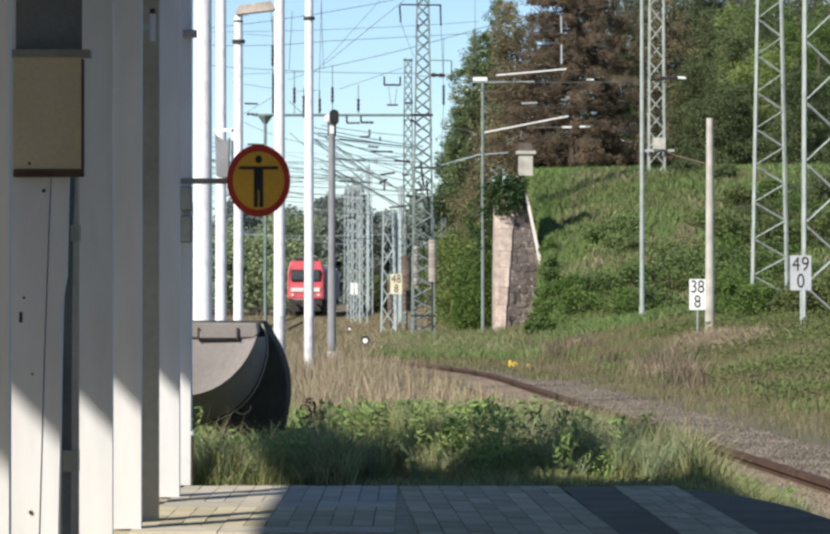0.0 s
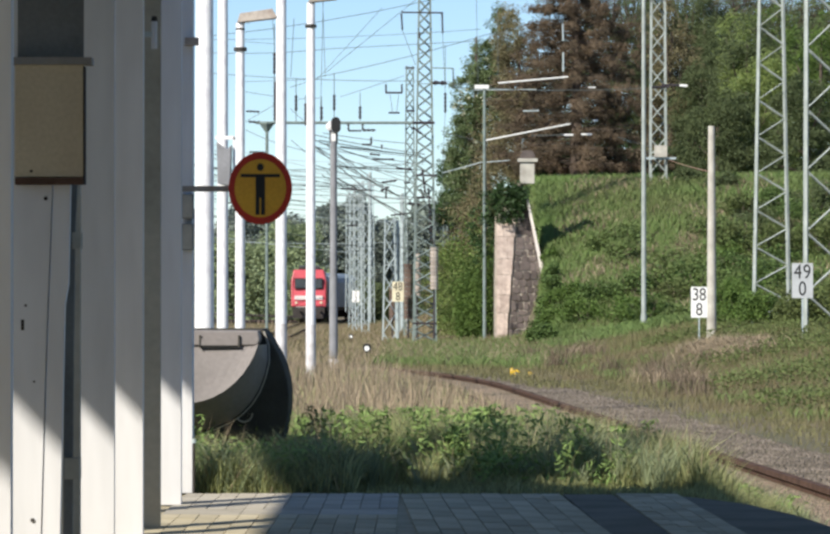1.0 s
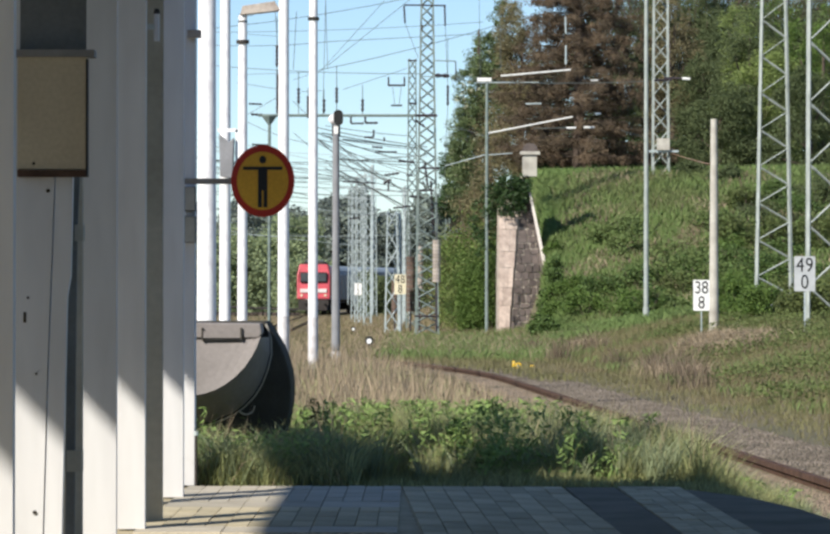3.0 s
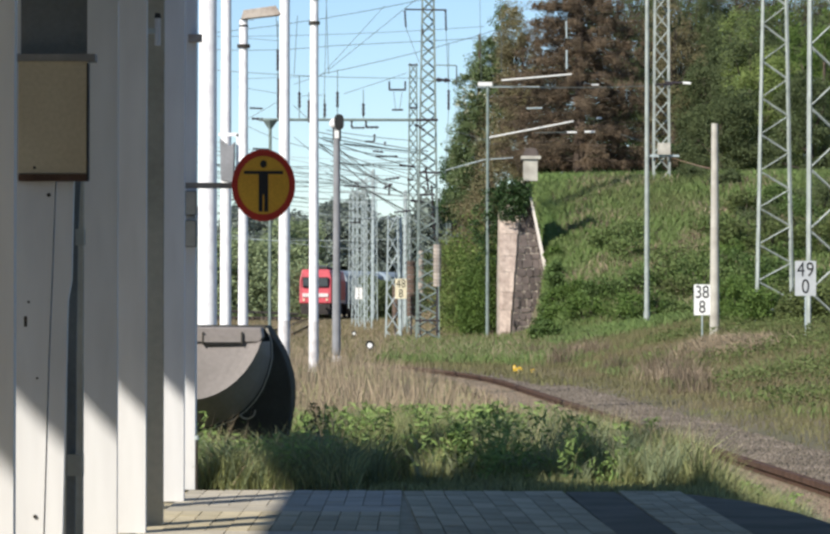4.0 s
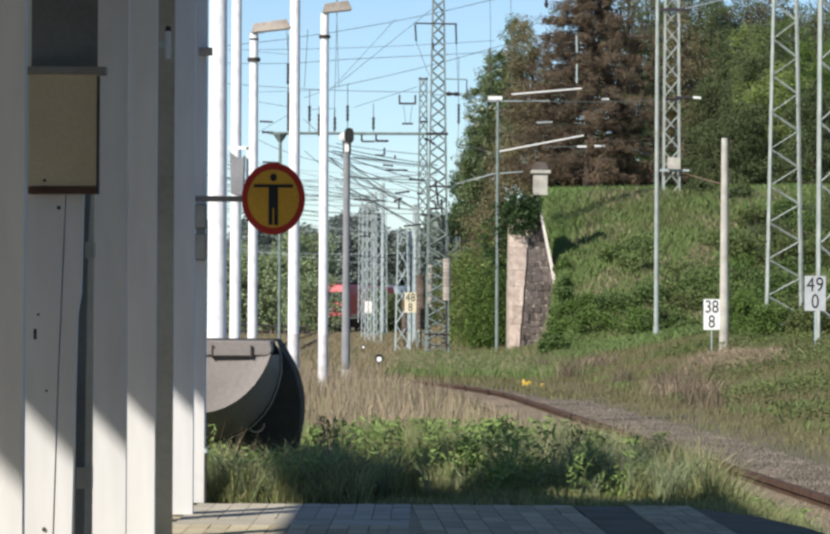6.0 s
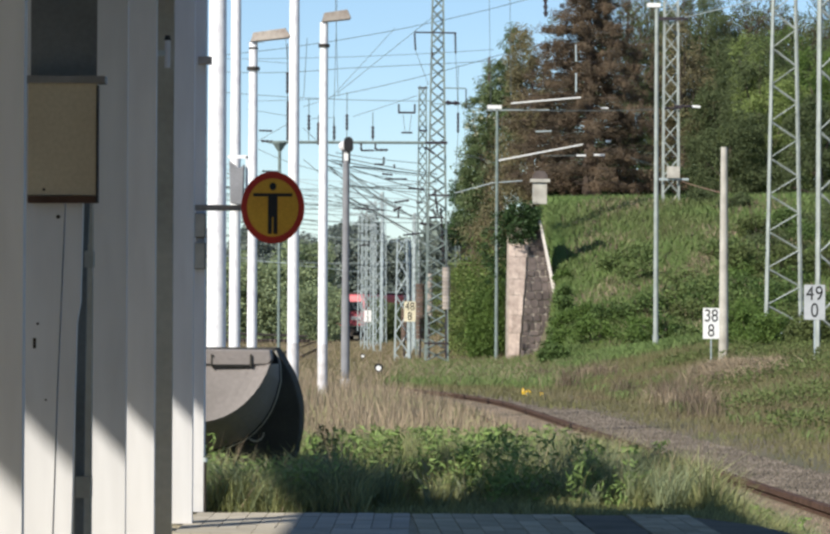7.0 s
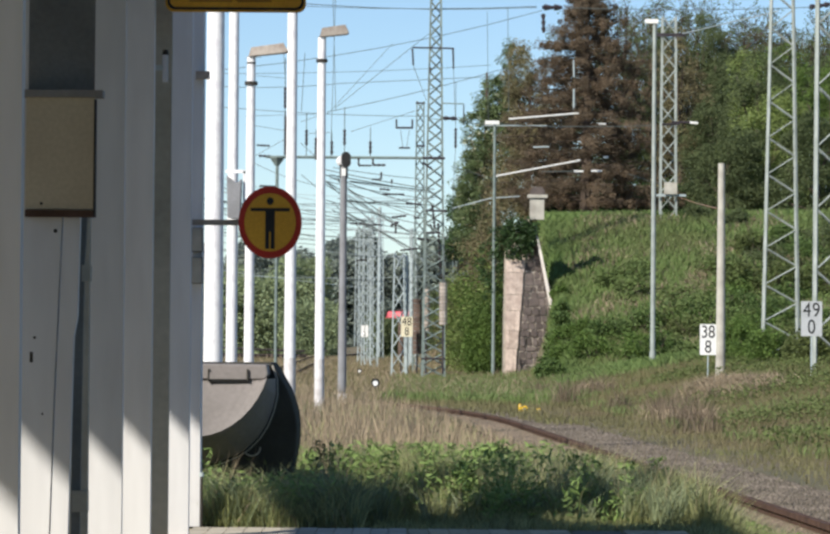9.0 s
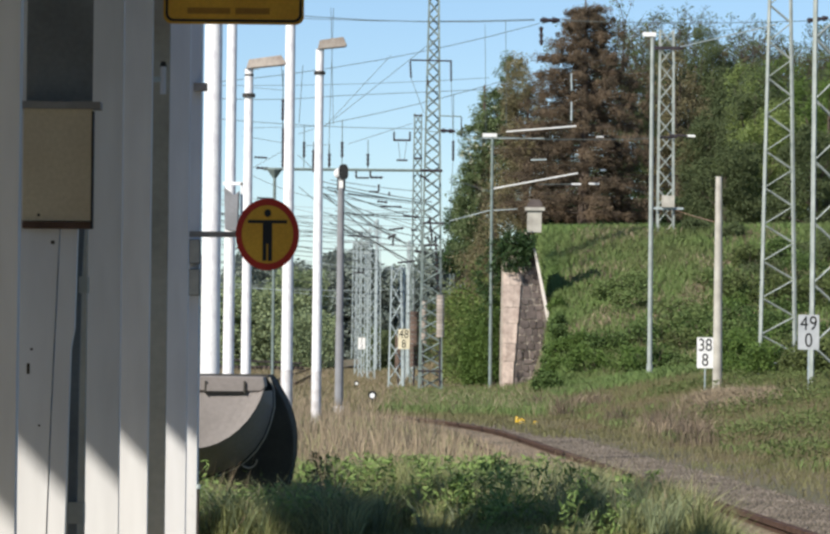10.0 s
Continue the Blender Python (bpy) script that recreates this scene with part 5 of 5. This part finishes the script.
for px, py, w, h in ((1010, 642, 0.3, 0.9), (1016, 628, 0.3, 0.9), (1022, 610, 0.3, 0.9), (1026, 585, 0.3, 0.8), (1030, 640, 0.35, 0.8), (1036, 612, 0.4, 0.9), (1040, 580, 0.4, 0.9), (1042, 548, 0.35, 0.8), (1038, 520, 0.3, 0.7), (1036, 480, 0.3, 0.5), (1100, 600, 0.9, 1.0), (1130, 560, 0.8, 0.9), (1080, 560, 0.7, 0.8), (1180, 590, 0.9, 0.9)):
    x, d = ground_at(px, py)
    shrub("leafy green bush on the foot of the bank", 784 + x * 6425 / d, d, w, h, "bramble" if px % 4 else "leaf", 40, 46, 0.08, "bramble")
for px, py, w, h in ((1385, 470, 1.0, 1.3), (1420, 440, 1.1, 1.4), (1400, 400, 0.9, 1.1), (1460, 480, 1.2, 1.5), (1500, 430, 1.2, 1.5), (1550, 470, 1.2, 1.6), (1470, 390, 1.0, 1.2), (1540, 390, 1.1, 1.3), (1380, 520, 1.0, 1.2), (1300, 330, 0.7, 0.7), (1360, 345, 0.7, 0.7), (1280, 560, 0.9, 0.9), (1440, 540, 1.1, 1.2)):
    x, d = ground_at(px, py)
    shrub("dark leafy thicket on the bank", 784 + x * 6425 / d, d, w, h, ("bramble", "leaf_dull", "herb")[px % 3], 46, 50, 0.08, "bramble")
for px, d, w, h in ((1400, 104, 0.9, 1.2), (1440, 99, 0.9, 1.1), (1490, 104, 1.1, 1.3), (1545, 98, 0.9, 1.2), (1562, 92, 1.0, 1.0), (1420, 110, 1.1, 1.6), (1380, 112, 0.9, 1.2), (1505, 96, 0.8, 0.9)):
    shrub("leafy green shrub on the verge", px, d, w, h, "herb" if px % 20 else "leaf", 60, 55, 0.075)
for px, d, w, h in ((1045, 92, 0.4, 0.9), (1070, 96, 0.4, 0.8), (1115, 98, 0.6, 0.9), (1280, 70, 0.8, 1.1), (1255, 76, 0.7, 0.9), (1300, 64, 0.6, 0.9), (1225, 78, 0.6, 0.7), (1150, 84, 0.5, 0.6), (1340, 88, 0.9, 0.7), (1400, 84, 0.8, 0.6), (1000, 104, 0.4, 0.6)):
    x = (px - 784) * d / 6425
    off = rng.normal(0, w * 0.55, (190, 2))
    pts = on_ground(x + off[:, 0], d + off[:, 1])
    tall_here = h * (0.25 + 0.85 * np.exp(-(off ** 2).sum(1) / (w * w * 0.7)))
    ob = thing("dry_bush", "brown leafless scrub beside the track", "shrub", (0, 0, 0), "dry bushes")
    tagged(blades("twig_mass", pts, tall_here, 0.006, 0.8, "bush" if px < 1330 else "straw", ob), kind="stuff")


# ---- far woods ----
def far_wood(name, x0, x1, d, high, n, mat, size=0.34, r=0.9):
    x = rng.uniform(x0, x1, n)
    top = high * (1 + 0.14 * np.sin(x * 0.45) + 0.08 * np.sin(x * 1.3 + 1))
    c = np.stack([x, d + rng.normal(0, 5, n), LOW + top * rng.uniform(0, 1, n)], 1)
    tagged(leaves(name, clumped(c, r, 40), size, mat), "distant belt of green trees beyond the line", "wood", kind="stuff")


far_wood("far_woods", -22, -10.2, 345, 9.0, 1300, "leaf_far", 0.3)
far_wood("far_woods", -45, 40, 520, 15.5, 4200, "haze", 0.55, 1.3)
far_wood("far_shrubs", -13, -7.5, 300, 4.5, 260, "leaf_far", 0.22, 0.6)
far_wood("far_shrubs", 0.4, 9.0, 262, 5.2, 620, "leaf_dull", 0.2, 0.6)
far_wood("far_shrubs", -4.5, 2.0, 272, 3.9, 620, "leaf_dull", 0.2, 0.5)
far_wood("far_shrubs", 1.2, 4.0, 185, 3.6, 260, "leaf_dull", 0.15, 0.5)


# ---- grass ----
def scatter(x0, x1, y0, y1, n):
    return rng.uniform(x0, x1, n), rng.uniform(y0, y1, n)


def stuff(ob, label, category="grass"):
    return tagged(ob, label, category, kind="stuff")


def patchy(x, y, scale, level):
    """True in irregular patches."""
    v = np.sin(x * 1.7 * scale + 1.3 * np.sin(y * 0.9 * scale)) + np.sin(y * 1.3 * scale + 2.1 * np.sin(x * 0.7 * scale + 1)) + rng.normal(0, 0.5, len(x))
    return v > level


def weeds():
    x, y = scatter(-2.7, 2.9, 24.1, 40, 130000)
    k = x < rail_x(y) - 0.72 - 0.4 * rng.uniform(0, 1, len(x)) - 0.4 * smooth_step(26, 34, y)
    p = on_ground(x[k], y[k])
    hgt = 0.45 * (0.75 + 0.35 * np.sin(p[:, 0] * 3.1 + p[:, 1]) + 0.25 * np.sin(p[:, 1] * 1.7 + p[:, 0])) * (0.3 + 0.7 * smooth_step(24.1, 26.3, p[:, 1]))
    hgt = hgt * (0.62 + 0.38 * smooth_step(0.7, 1.8, rail_x(p[:, 1]) - p[:, 0]))
    stuff(blades("weeds", p, np.maximum(hgt, 0.08), 0.004, 0.8, "grass"), "tangled pale green grass at the platform end")
    for mat, n in (("grass", 4600), ("tussock", 3200), ("straw", 500)):
        x, y = scatter(-1.9, -0.45, 24.15, 26.2, n)
        tall_here = 0.36 + 0.10 * np.sin(8 * x + 2.3 * y) + 0.07 * np.sin(3.1 * x - 7 * y)
        stuff(blades("bin_grass", on_ground(x, y), tall_here, 0.0045, 1.0, mat), "tall mixed grass before the waste container")
    b = on_ground(*scatter(-1.85, -0.6, 24.3, 26.0, 60))
    at = np.repeat(b, 30, axis=0) + rng.normal(0, 1, (1800, 3)) * (0.06, 0.06, 0.02)
    at[:, 2] += rng.uniform(0.03, 0.36, 1800)
    stuff(leaves("leafy_weeds", at, 0.045, "weed", None, 0.8, 0.18), "leafy weeds before the waste container", "weeds")
    x, y = scatter(-2.7, 2.4, 25.2, 42, 4200)
    k = x < rail_x(y) - 1.4
    stuff(blades("dry_stalks", on_ground(x[k], y[k]), 0.58, 0.003, 0.4, "straw"), "dry stalks among the weeds")
    for mat, n, label in (("weed", 950, "leafy green weeds at the platform end"), ("weed_dark", 40, "darker leafy clumps among the weeds")):
        x, y = scatter(-2.2, 2.9, 24.6, 36, n)
        k = (x < rail_x(y) - 0.9) & patchy(x, y, 1.1, -0.2) & ((x < 0.7) | (rng.uniform(0, 1, n) < 0.35))
        b = on_ground(x[k], y[k])
        # the darker leaves also stand in two fixed clusters
        if mat == "weed_dark":
            b = np.concatenate([b, on_ground(np.array([0.21, 0.27, 0.24, 0.2, 0.3, -0.85, -0.8]), np.array([25.4, 25.5, 25.6, 25.8, 25.3, 27.5, 27.7]))])
        pts = []
        for q in b:
            hh = rng.uniform(0.2, 0.58) * (0.5 + 0.5 * float(smooth_step(0.8, 2.8, rail_x(q[1]) - q[0])))
            m = int(24 + hh * 100)
            up = rng.uniform(0.15, 1, m) ** 0.8
            slim = 0.085 * (1.15 - 0.75 * up)
            pts.append(np.stack([q[0] + rng.normal(0, 1, m) * slim, q[1] + rng.normal(0, 1, m) * slim, q[2] + up * hh], 1))
        stuff(leaves("leafy_weeds", np.concatenate(pts), 0.052, mat, None, 0.8, 0.16), label, "weeds")
    # tussocks of pale grass that bend outwards
    for mat, n, label in (("grass", 900, "pale drying tussocks at the platform end"), ("tussock", 700, "grey-green tussocks at the platform end")):
        x, y = scatter(-0.7, 3.0, 24.9, 36, n)
        k = x < rail_x(y) - 0.85
        b = on_ground(x[k], y[k])
        hh = rng.uniform(0.22, 0.56, len(b)) * (0.55 + 0.45 * smooth_step(0.8, 2.6, rail_x(b[:, 1]) - b[:, 0]))
        at = np.repeat(b, 34, axis=0)
        at[:, :2] += rng.normal(0, 0.035, (len(at), 2))
        stuff(blades("tussocks", at, np.repeat(hh, 34), 0.0045, 0.85, mat), label)

weeds()
x, y = scatter(-12, 1.6, 38, 100, 42000)
k = (x < rail_x(y) - 0.9)
p = on_ground(x[k], y[k])
lowered = np.clip((rail_x(p[:, 1]) - p[:, 0] - 0.3) / 2.2, 0.1, 1)
stuff(blades("dry_grass", p, (0.55 + 0.2 * np.sin(p[:, 0] * 1.9 + p[:, 1] * 0.4)) * lowered, 0.008, 0.4, "straw"), "tall dry grass beside the track")
x, y = scatter(-12, 1.6, 38, 100, 22000)
k = (x < rail_x(y) - 1.0) & patchy(x, y, 0.35, 0.0)
lowered = np.clip((rail_x(y[k]) - x[k] - 0.3) / 2.2, 0.1, 1)
stuff(blades("fresh_grass", on_ground(x[k], y[k]), 0.5 * lowered, 0.009, 0.6, "grass"), "fresh grass between dry stalks")
for mt, label in (("straw", "dry brown growth between the tracks"), ("verge", "thin green growth between the tracks")):
    x, y = scatter(-22, 4.4, 94, 300, 52000)
    k = np.abs(x - rail_x(y)) > 1.0
    stuff(blades("yard_grass", on_ground(x[k], y[k]), 0.42, 0.014, 0.8, mt), label)
x, y = scatter(-1.2, 4.6, 92, 150, 30000)
k = (x > rail_x(y) + 1.0) & patchy(x, y, 0.6, -0.5)
stuff(blades("yard_grass", on_ground(x[k], y[k]), 0.36, 0.012, 0.8, "hill"), "green grass round the mast feet")
x, y = scatter(-0.5, 17, 30, 130, 190000)
r = x - verge_x(y)
k = (r > 1.25 + 0.5 * rng.uniform(0, 1, len(x))) & (rng.uniform(0, 1, len(x)) < smooth_step(1.0, 3.4, r) + 0.25)
stuff(blades("verge_grass", on_ground(x[k], y[k]), 0.12 + 0.16 * smooth_step(1.5, 5, r[k]), 0.0055, 0.9, "verge"), "mixed green and dry grass of the verge")
x, y = scatter(-4, 4, 70, 128, 26000)
k = (x > rail_x(y) + 0.7) & (x < verge_x(y) + 1.6)
stuff(blades("bend_grass", on_ground(x[k], y[k]), 0.2, 0.008, 0.8, "verge"), "short mixed grass inside the bend of the track")
x, y = scatter(2.5, 17, 50, 130, 46000)
r = x - verge_x(y)
k = (r > 3.0) & patchy(x, y, 0.5, 0.1)
stuff(blades("verge_herbs", on_ground(x[k], y[k]), 0.28, 0.012, 0.9, "hill"), "green herbs on the verge")
x, y = scatter(5.5, 13.5, 48, 112, 70000)
k = patchy(x, y, 0.45, -0.4 + 1.6 * (1 - smooth_step(0.075, 0.098, x / y)).mean()) & (x / y > 0.078 + 0.012 * np.sin(y * 0.3))
p = on_ground(x[k], y[k])
p[:, 2] += rng.uniform(0.02, 0.34, len(p))
stuff(leaves("verge_leaves", p, 0.06, "herb", None, 0.8), "low leafy ground cover on the verge", "weeds")
x, y = scatter(4.3, 24, 112, 158, 90000)
stuff(blades("slope_grass", on_ground(x, y), 0.42, 0.024, 0.9, "hill"), "lush grass on the bank")
x, y = scatter(4.5, 5.6, 121, 150, 16000)
stuff(blades("steep_grass", on_ground(x, y), 0.4, 0.02, 0.9, "hill"), "grass on the steep end of the bank")
x, y = scatter(4.3, 24, 120, 152, 26000)
k = patchy(x, y, 0.6, 0.9)
stuff(blades("slope_dry_grass", on_ground(x[k], y[k]), 0.45, 0.024, 0.9, "straw"), "dry tufts on the bank")


def tufts(name, spots, n, height, mat, label, spread):
    """Patches of growth gathered round spots on the land."""
    c = np.array([ground_at(px, py) for px, py in spots])
    at = np.repeat(c, n, axis=0) + rng.normal(0, 1, (n * len(c), 2)) * spread
    stuff(blades(name, on_ground(at[:, 0], at[:, 1]), height, 0.016, 0.9, mat), label)


tufts("slope_dry_grass", ((1320, 428), (1308, 440), (1294, 452), (1280, 465), (1266, 476), (1252, 488), (1240, 500), (1305, 470), (1330, 405)), 260, 0.42, "straw", "dry streak of grass on the bank", (0.22, 0.7))
tufts("slope_dry_grass", ((1075, 372), (1085, 378), (1095, 374), (1088, 395)), 150, 0.3, "bush", "bare brown patch on the bank", (0.16, 0.35))
tufts("verge_dry_grass", ((1320, 655), (1345, 650), (1370, 652), (1395, 655), (1415, 648), (1340, 665), (1380, 664)), 700, 0.42, "straw", "dry straw-coloured patch on the verge", (0.3, 1.2))
tufts("verge_dry_grass", ((860, 632), (880, 630), (1050, 640), (1090, 655), (1250, 700), (1290, 712)), 260, 0.34, "straw", "dry straw-coloured grass by the track", (0.3, 1.2))


# ---- train ----
def build_loco():
    ob = thing("locomotive", "red electric locomotive with a pale stripe, pulling away", "locomotive", (0, 0, 0))
    w = 1.32
    body = part("body", prism(bmesh.new(), [(-w, 1.25), (w, 1.25), (w, 3.2), (w * 0.86, 4.05), (-w * 0.86, 4.05), (-w, 3.2)], 0, 18.0), "loco_red", ob, bevel=0.1)
    for v in body.data.vertices:
        if v.co.y < 1 and v.co.z > 2.3:
            v.co.y += 0.35 * (v.co.z - 2.3)
    part("window_band", boxes((-w * 0.8, w * 0.8, 0.08, 0.5, 2.6, 3.4)), "black", ob)
    for s in (-1, 1):
        part("windscreen", boxes((s * w * 0.41 - 0.46, s * w * 0.41 + 0.46, 0.05, 0.4, 2.68, 3.32)), "glass", ob)
        part("headlight", rod(bmesh.new(), (s * 0.95, -0.04, 1.55), (s * 0.95, 0.1, 1.55), 0.1, 0.1, 12), "sign_cream", ob)
        part("stripe_panel", boxes((s * 0.6 - 0.46, s * 0.6 + 0.46, -0.02, 0.1, 1.78, 2.08)), "loco_white", ob)
        buf = part("buffer", rod(bmesh.new(), (s * 0.77, -0.6, 1.02), (s * 0.77, 0.1, 1.02), 0.09, 0.09, 12), "under", ob)
        part("buffer_plate", rod(bmesh.new(), (s * 0.77, -0.66, 1.02), (s * 0.77, -0.6, 1.02), 0.21, 0.21, 14), "under", buf)
    part("apron", boxes((-1.2, 1.2, -0.02, 0.3, 0.35, 1.2)), "under", ob, "dark buffer beam")
    part("roof_gear", boxes((-0.8, 0.8, 2, 16, 4.05, 4.28)), "under", ob)
    for y in (4.0, 14.0):
        part("pantograph", boxes((-0.75, 0.75, y - 0.7, y + 0.7, 4.3, 4.42)), "wire", ob)
        bogie = part("bogie", boxes((-1.15, 1.15, y - 2.2, y + 2.2, 0.35, 1.1)), "under", ob)
        for dy in (-1.3, 1.3):
            for s in (-1, 1):
                part("wheel", rod(bmesh.new(), (s * 0.62, y + dy, 0.55), (s * 0.74, y + dy, 0.55), 0.55, 0.55, 18), "under", bogie)
    part("side_stripe", boxes((w + 0.003, w + 0.012, 0.8, 17.2, 1.3, 1.5)), "loco_white", ob)
    return ob


def build_wagon():
    ob = thing("freight_wagon", "blue-grey covered freight wagon behind the locomotive", "wagon", (0, 0, 0), "freight wagons")
    w = 1.3
    pts = [(-w, 1.2), (w, 1.2), (w, 3.3)] + [(w * math.cos(a), 3.3 + 0.85 * math.sin(a)) for a in (0.5, 1.0, 1.57, 2.14, 2.64)] + [(-w, 3.3)]
    part("cover", prism(bmesh.new(), pts, 0, 13.6), "wagon", ob, bevel=0.03)
    part("end_wall", boxes((-w * 0.92, w * 0.92, -0.06, -0.003, 1.2, 3.2)), "sign_white", ob)
    part("underframe", boxes((-1.2, 1.2, 0, 13.6, 0.9, 1.19)), "under", ob)
    for y in (2.2, 11.4):
        bogie = part("bogie", boxes((-1.05, 1.05, y - 1.4, y + 1.4, 0.3, 0.9)), "under", ob)
        for dy in (-0.9, 0.9):
            for s in (-1, 1):
                part("wheel", rod(bmesh.new(), (s * 0.62, y + dy, 0.46), (s * 0.74, y + dy, 0.46), 0.46, 0.46, 16), "under", bogie)
    for y in (3, 6, 9, 12):
        part("rib", boxes((w + 0.002, w + 0.05, y - 0.06, y + 0.06, 1.2, 3.3)), "post_foot", ob)
    return ob


loco = build_loco()
wagon = build_wagon()
wagons = [wagon] + [copy_thing(wagon, Matrix.Identity(4)) for _ in range(1)]


def train_x(d):
    """Line of the far track: nearly straight, then bending away to the right."""
    e = min(max(0.0, d - 285.0), 40.0)
    return -8.05 - 0.018 * (min(d, 290) - 250) + 0.0057 * e * e + 0.456 * max(0.0, d - 325.0)


def build_far_track():
    ob = thing("main_track", "rails and dark ballast of the main line", "railway track", kind="structure")
    bed, rails = bmesh.new(), [bmesh.new(), bmesh.new()]
    ds = [150 + 6 * i for i in range(48)]
    for d0, d1 in zip(ds, ds[1:]):
        a, b = train_x(d0), train_x(d1)
        vs = [bed.verts.new(p) for p in ((a - 1.9, d0, LOW + 0.02), (a + 1.9, d0, LOW + 0.02), (b + 1.9, d1, LOW + 0.02), (b - 1.9, d1, LOW + 0.02), (a - 1.2, d0, LOW + 0.2), (a + 1.2, d0, LOW + 0.2), (b + 1.2, d1, LOW + 0.2), (b - 1.2, d1, LOW + 0.2))]
        for f in ((4, 5, 6, 7), (0, 4, 7, 3), (1, 2, 6, 5)):
            bed.faces.new([vs[i] for i in f])
        for s, bm in zip((-0.63, 0.63), rails):
            rod(bm, (a + s, d0, LOW + 0.27), (b + s, d1, LOW + 0.27), 0.075, 0.075, 4)
    part("track_bed", bed, "ballast", ob)
    for bm in rails:
        part("rail", bm, "rust", ob)


build_far_track()


def build_siding_bank():
    """A second track on a low bank, seen side on to the left of the train."""
    ob = thing("bank_track", "dark track on a low bank beside the line", "railway track", kind="structure")
    part("bank", prism(bmesh.new(), [(-24, -0.6), (-8.8, -0.6), (-9.4, -0.12), (-24, 0.0)], 262, 276), "soil", ob)
    part("rail", rod(bmesh.new(), (-16.801, 262.00, 0.107), (-9.134, 262.00, -0.056), 0.1, 0.1, 6), "under", ob)
    part("rail", rod(bmesh.new(), (-17.185, 268.00, 0.621), (-9.510, 268.00, 0.329), 0.1, 0.1, 6), "under", ob)
    for i in range(22):
        x = -16.8 + 0.35 * i
        part("sleeper", boxes((x, x + 0.16, 261.8, 268.2, -0.16 + 0.2 * (i % 3 == 0), 0.12)), "timber", ob)


build_siding_bank()


# ---- paving of the platform end ----
def slab_mesh(w, l, h=0.03):
    bm = boxes((0.003, w - 0.003, 0.004, l - 0.004, -0.028, h - 0.03))
    me = bpy.data.meshes.new("paver")
    bm.to_mesh(me)
    bm.free()
    return me


def lay(name, mat, x0, x1, y0, y1, w, l, skew=0.0):
    me = slab_mesh(w, l)
    me.materials.append(M[mat])
    row, y = 0, y0
    while y < y1 - 0.01:
        x = x0
        while x < x1 - 0.01:
            ob = new(name, me)
            ob.parent = platform
            down = 0.5 * l if skew and round((x - x0) / w) % 2 and y + l < y1 - 0.1 else 0.0
            ob.location = (x + skew * (24 - y - down), y + down, rng.uniform(-0.002, 0.003))
            ob.rotation_euler.z = math.atan(skew)
            x += w
        y += l
        row += 1


lay("kerb_slab", "slab", -1.62, -0.12, 19.25, 19.75, 0.5, 0.5)
lay("paver", "paver", -1.62, -0.12, 19.75, 21.55, 0.125, 0.45)
lay("kerb_slab", "slab", -1.62, -0.12, 21.55, 22.15, 0.5, 0.6)
lay("paver", "slab", -1.62, -0.12, 22.15, 23.95, 0.125, 0.45)
lay("paver", "paver", -0.12, 0.98, 18.7, 23.9, 0.14, 0.58, 0.03)
lay("paver", "paver", 1.39, 1.83, 18.7, 23.9, 0.11, 0.26, 0.02)


def motions():
    """The train draws away along the far track at a steady pace."""
    for ob, lead, length in [(loco, 0.0, 18.0)] + [(w, 19.2 + 14.8 * i, 13.6) for i, w in enumerate(wagons)]:
        rows = []
        for i in range(0, 21):
            t = i * 0.5
            d = 250 + 7.5 * t + lead
            turn = math.degrees(math.atan2(train_x(d + length) - train_x(d), length))
            rows.append((t, pose(train_x(d), d, -0.09, 0, 0, -turn)))
        walk(ob, rows)


motions()
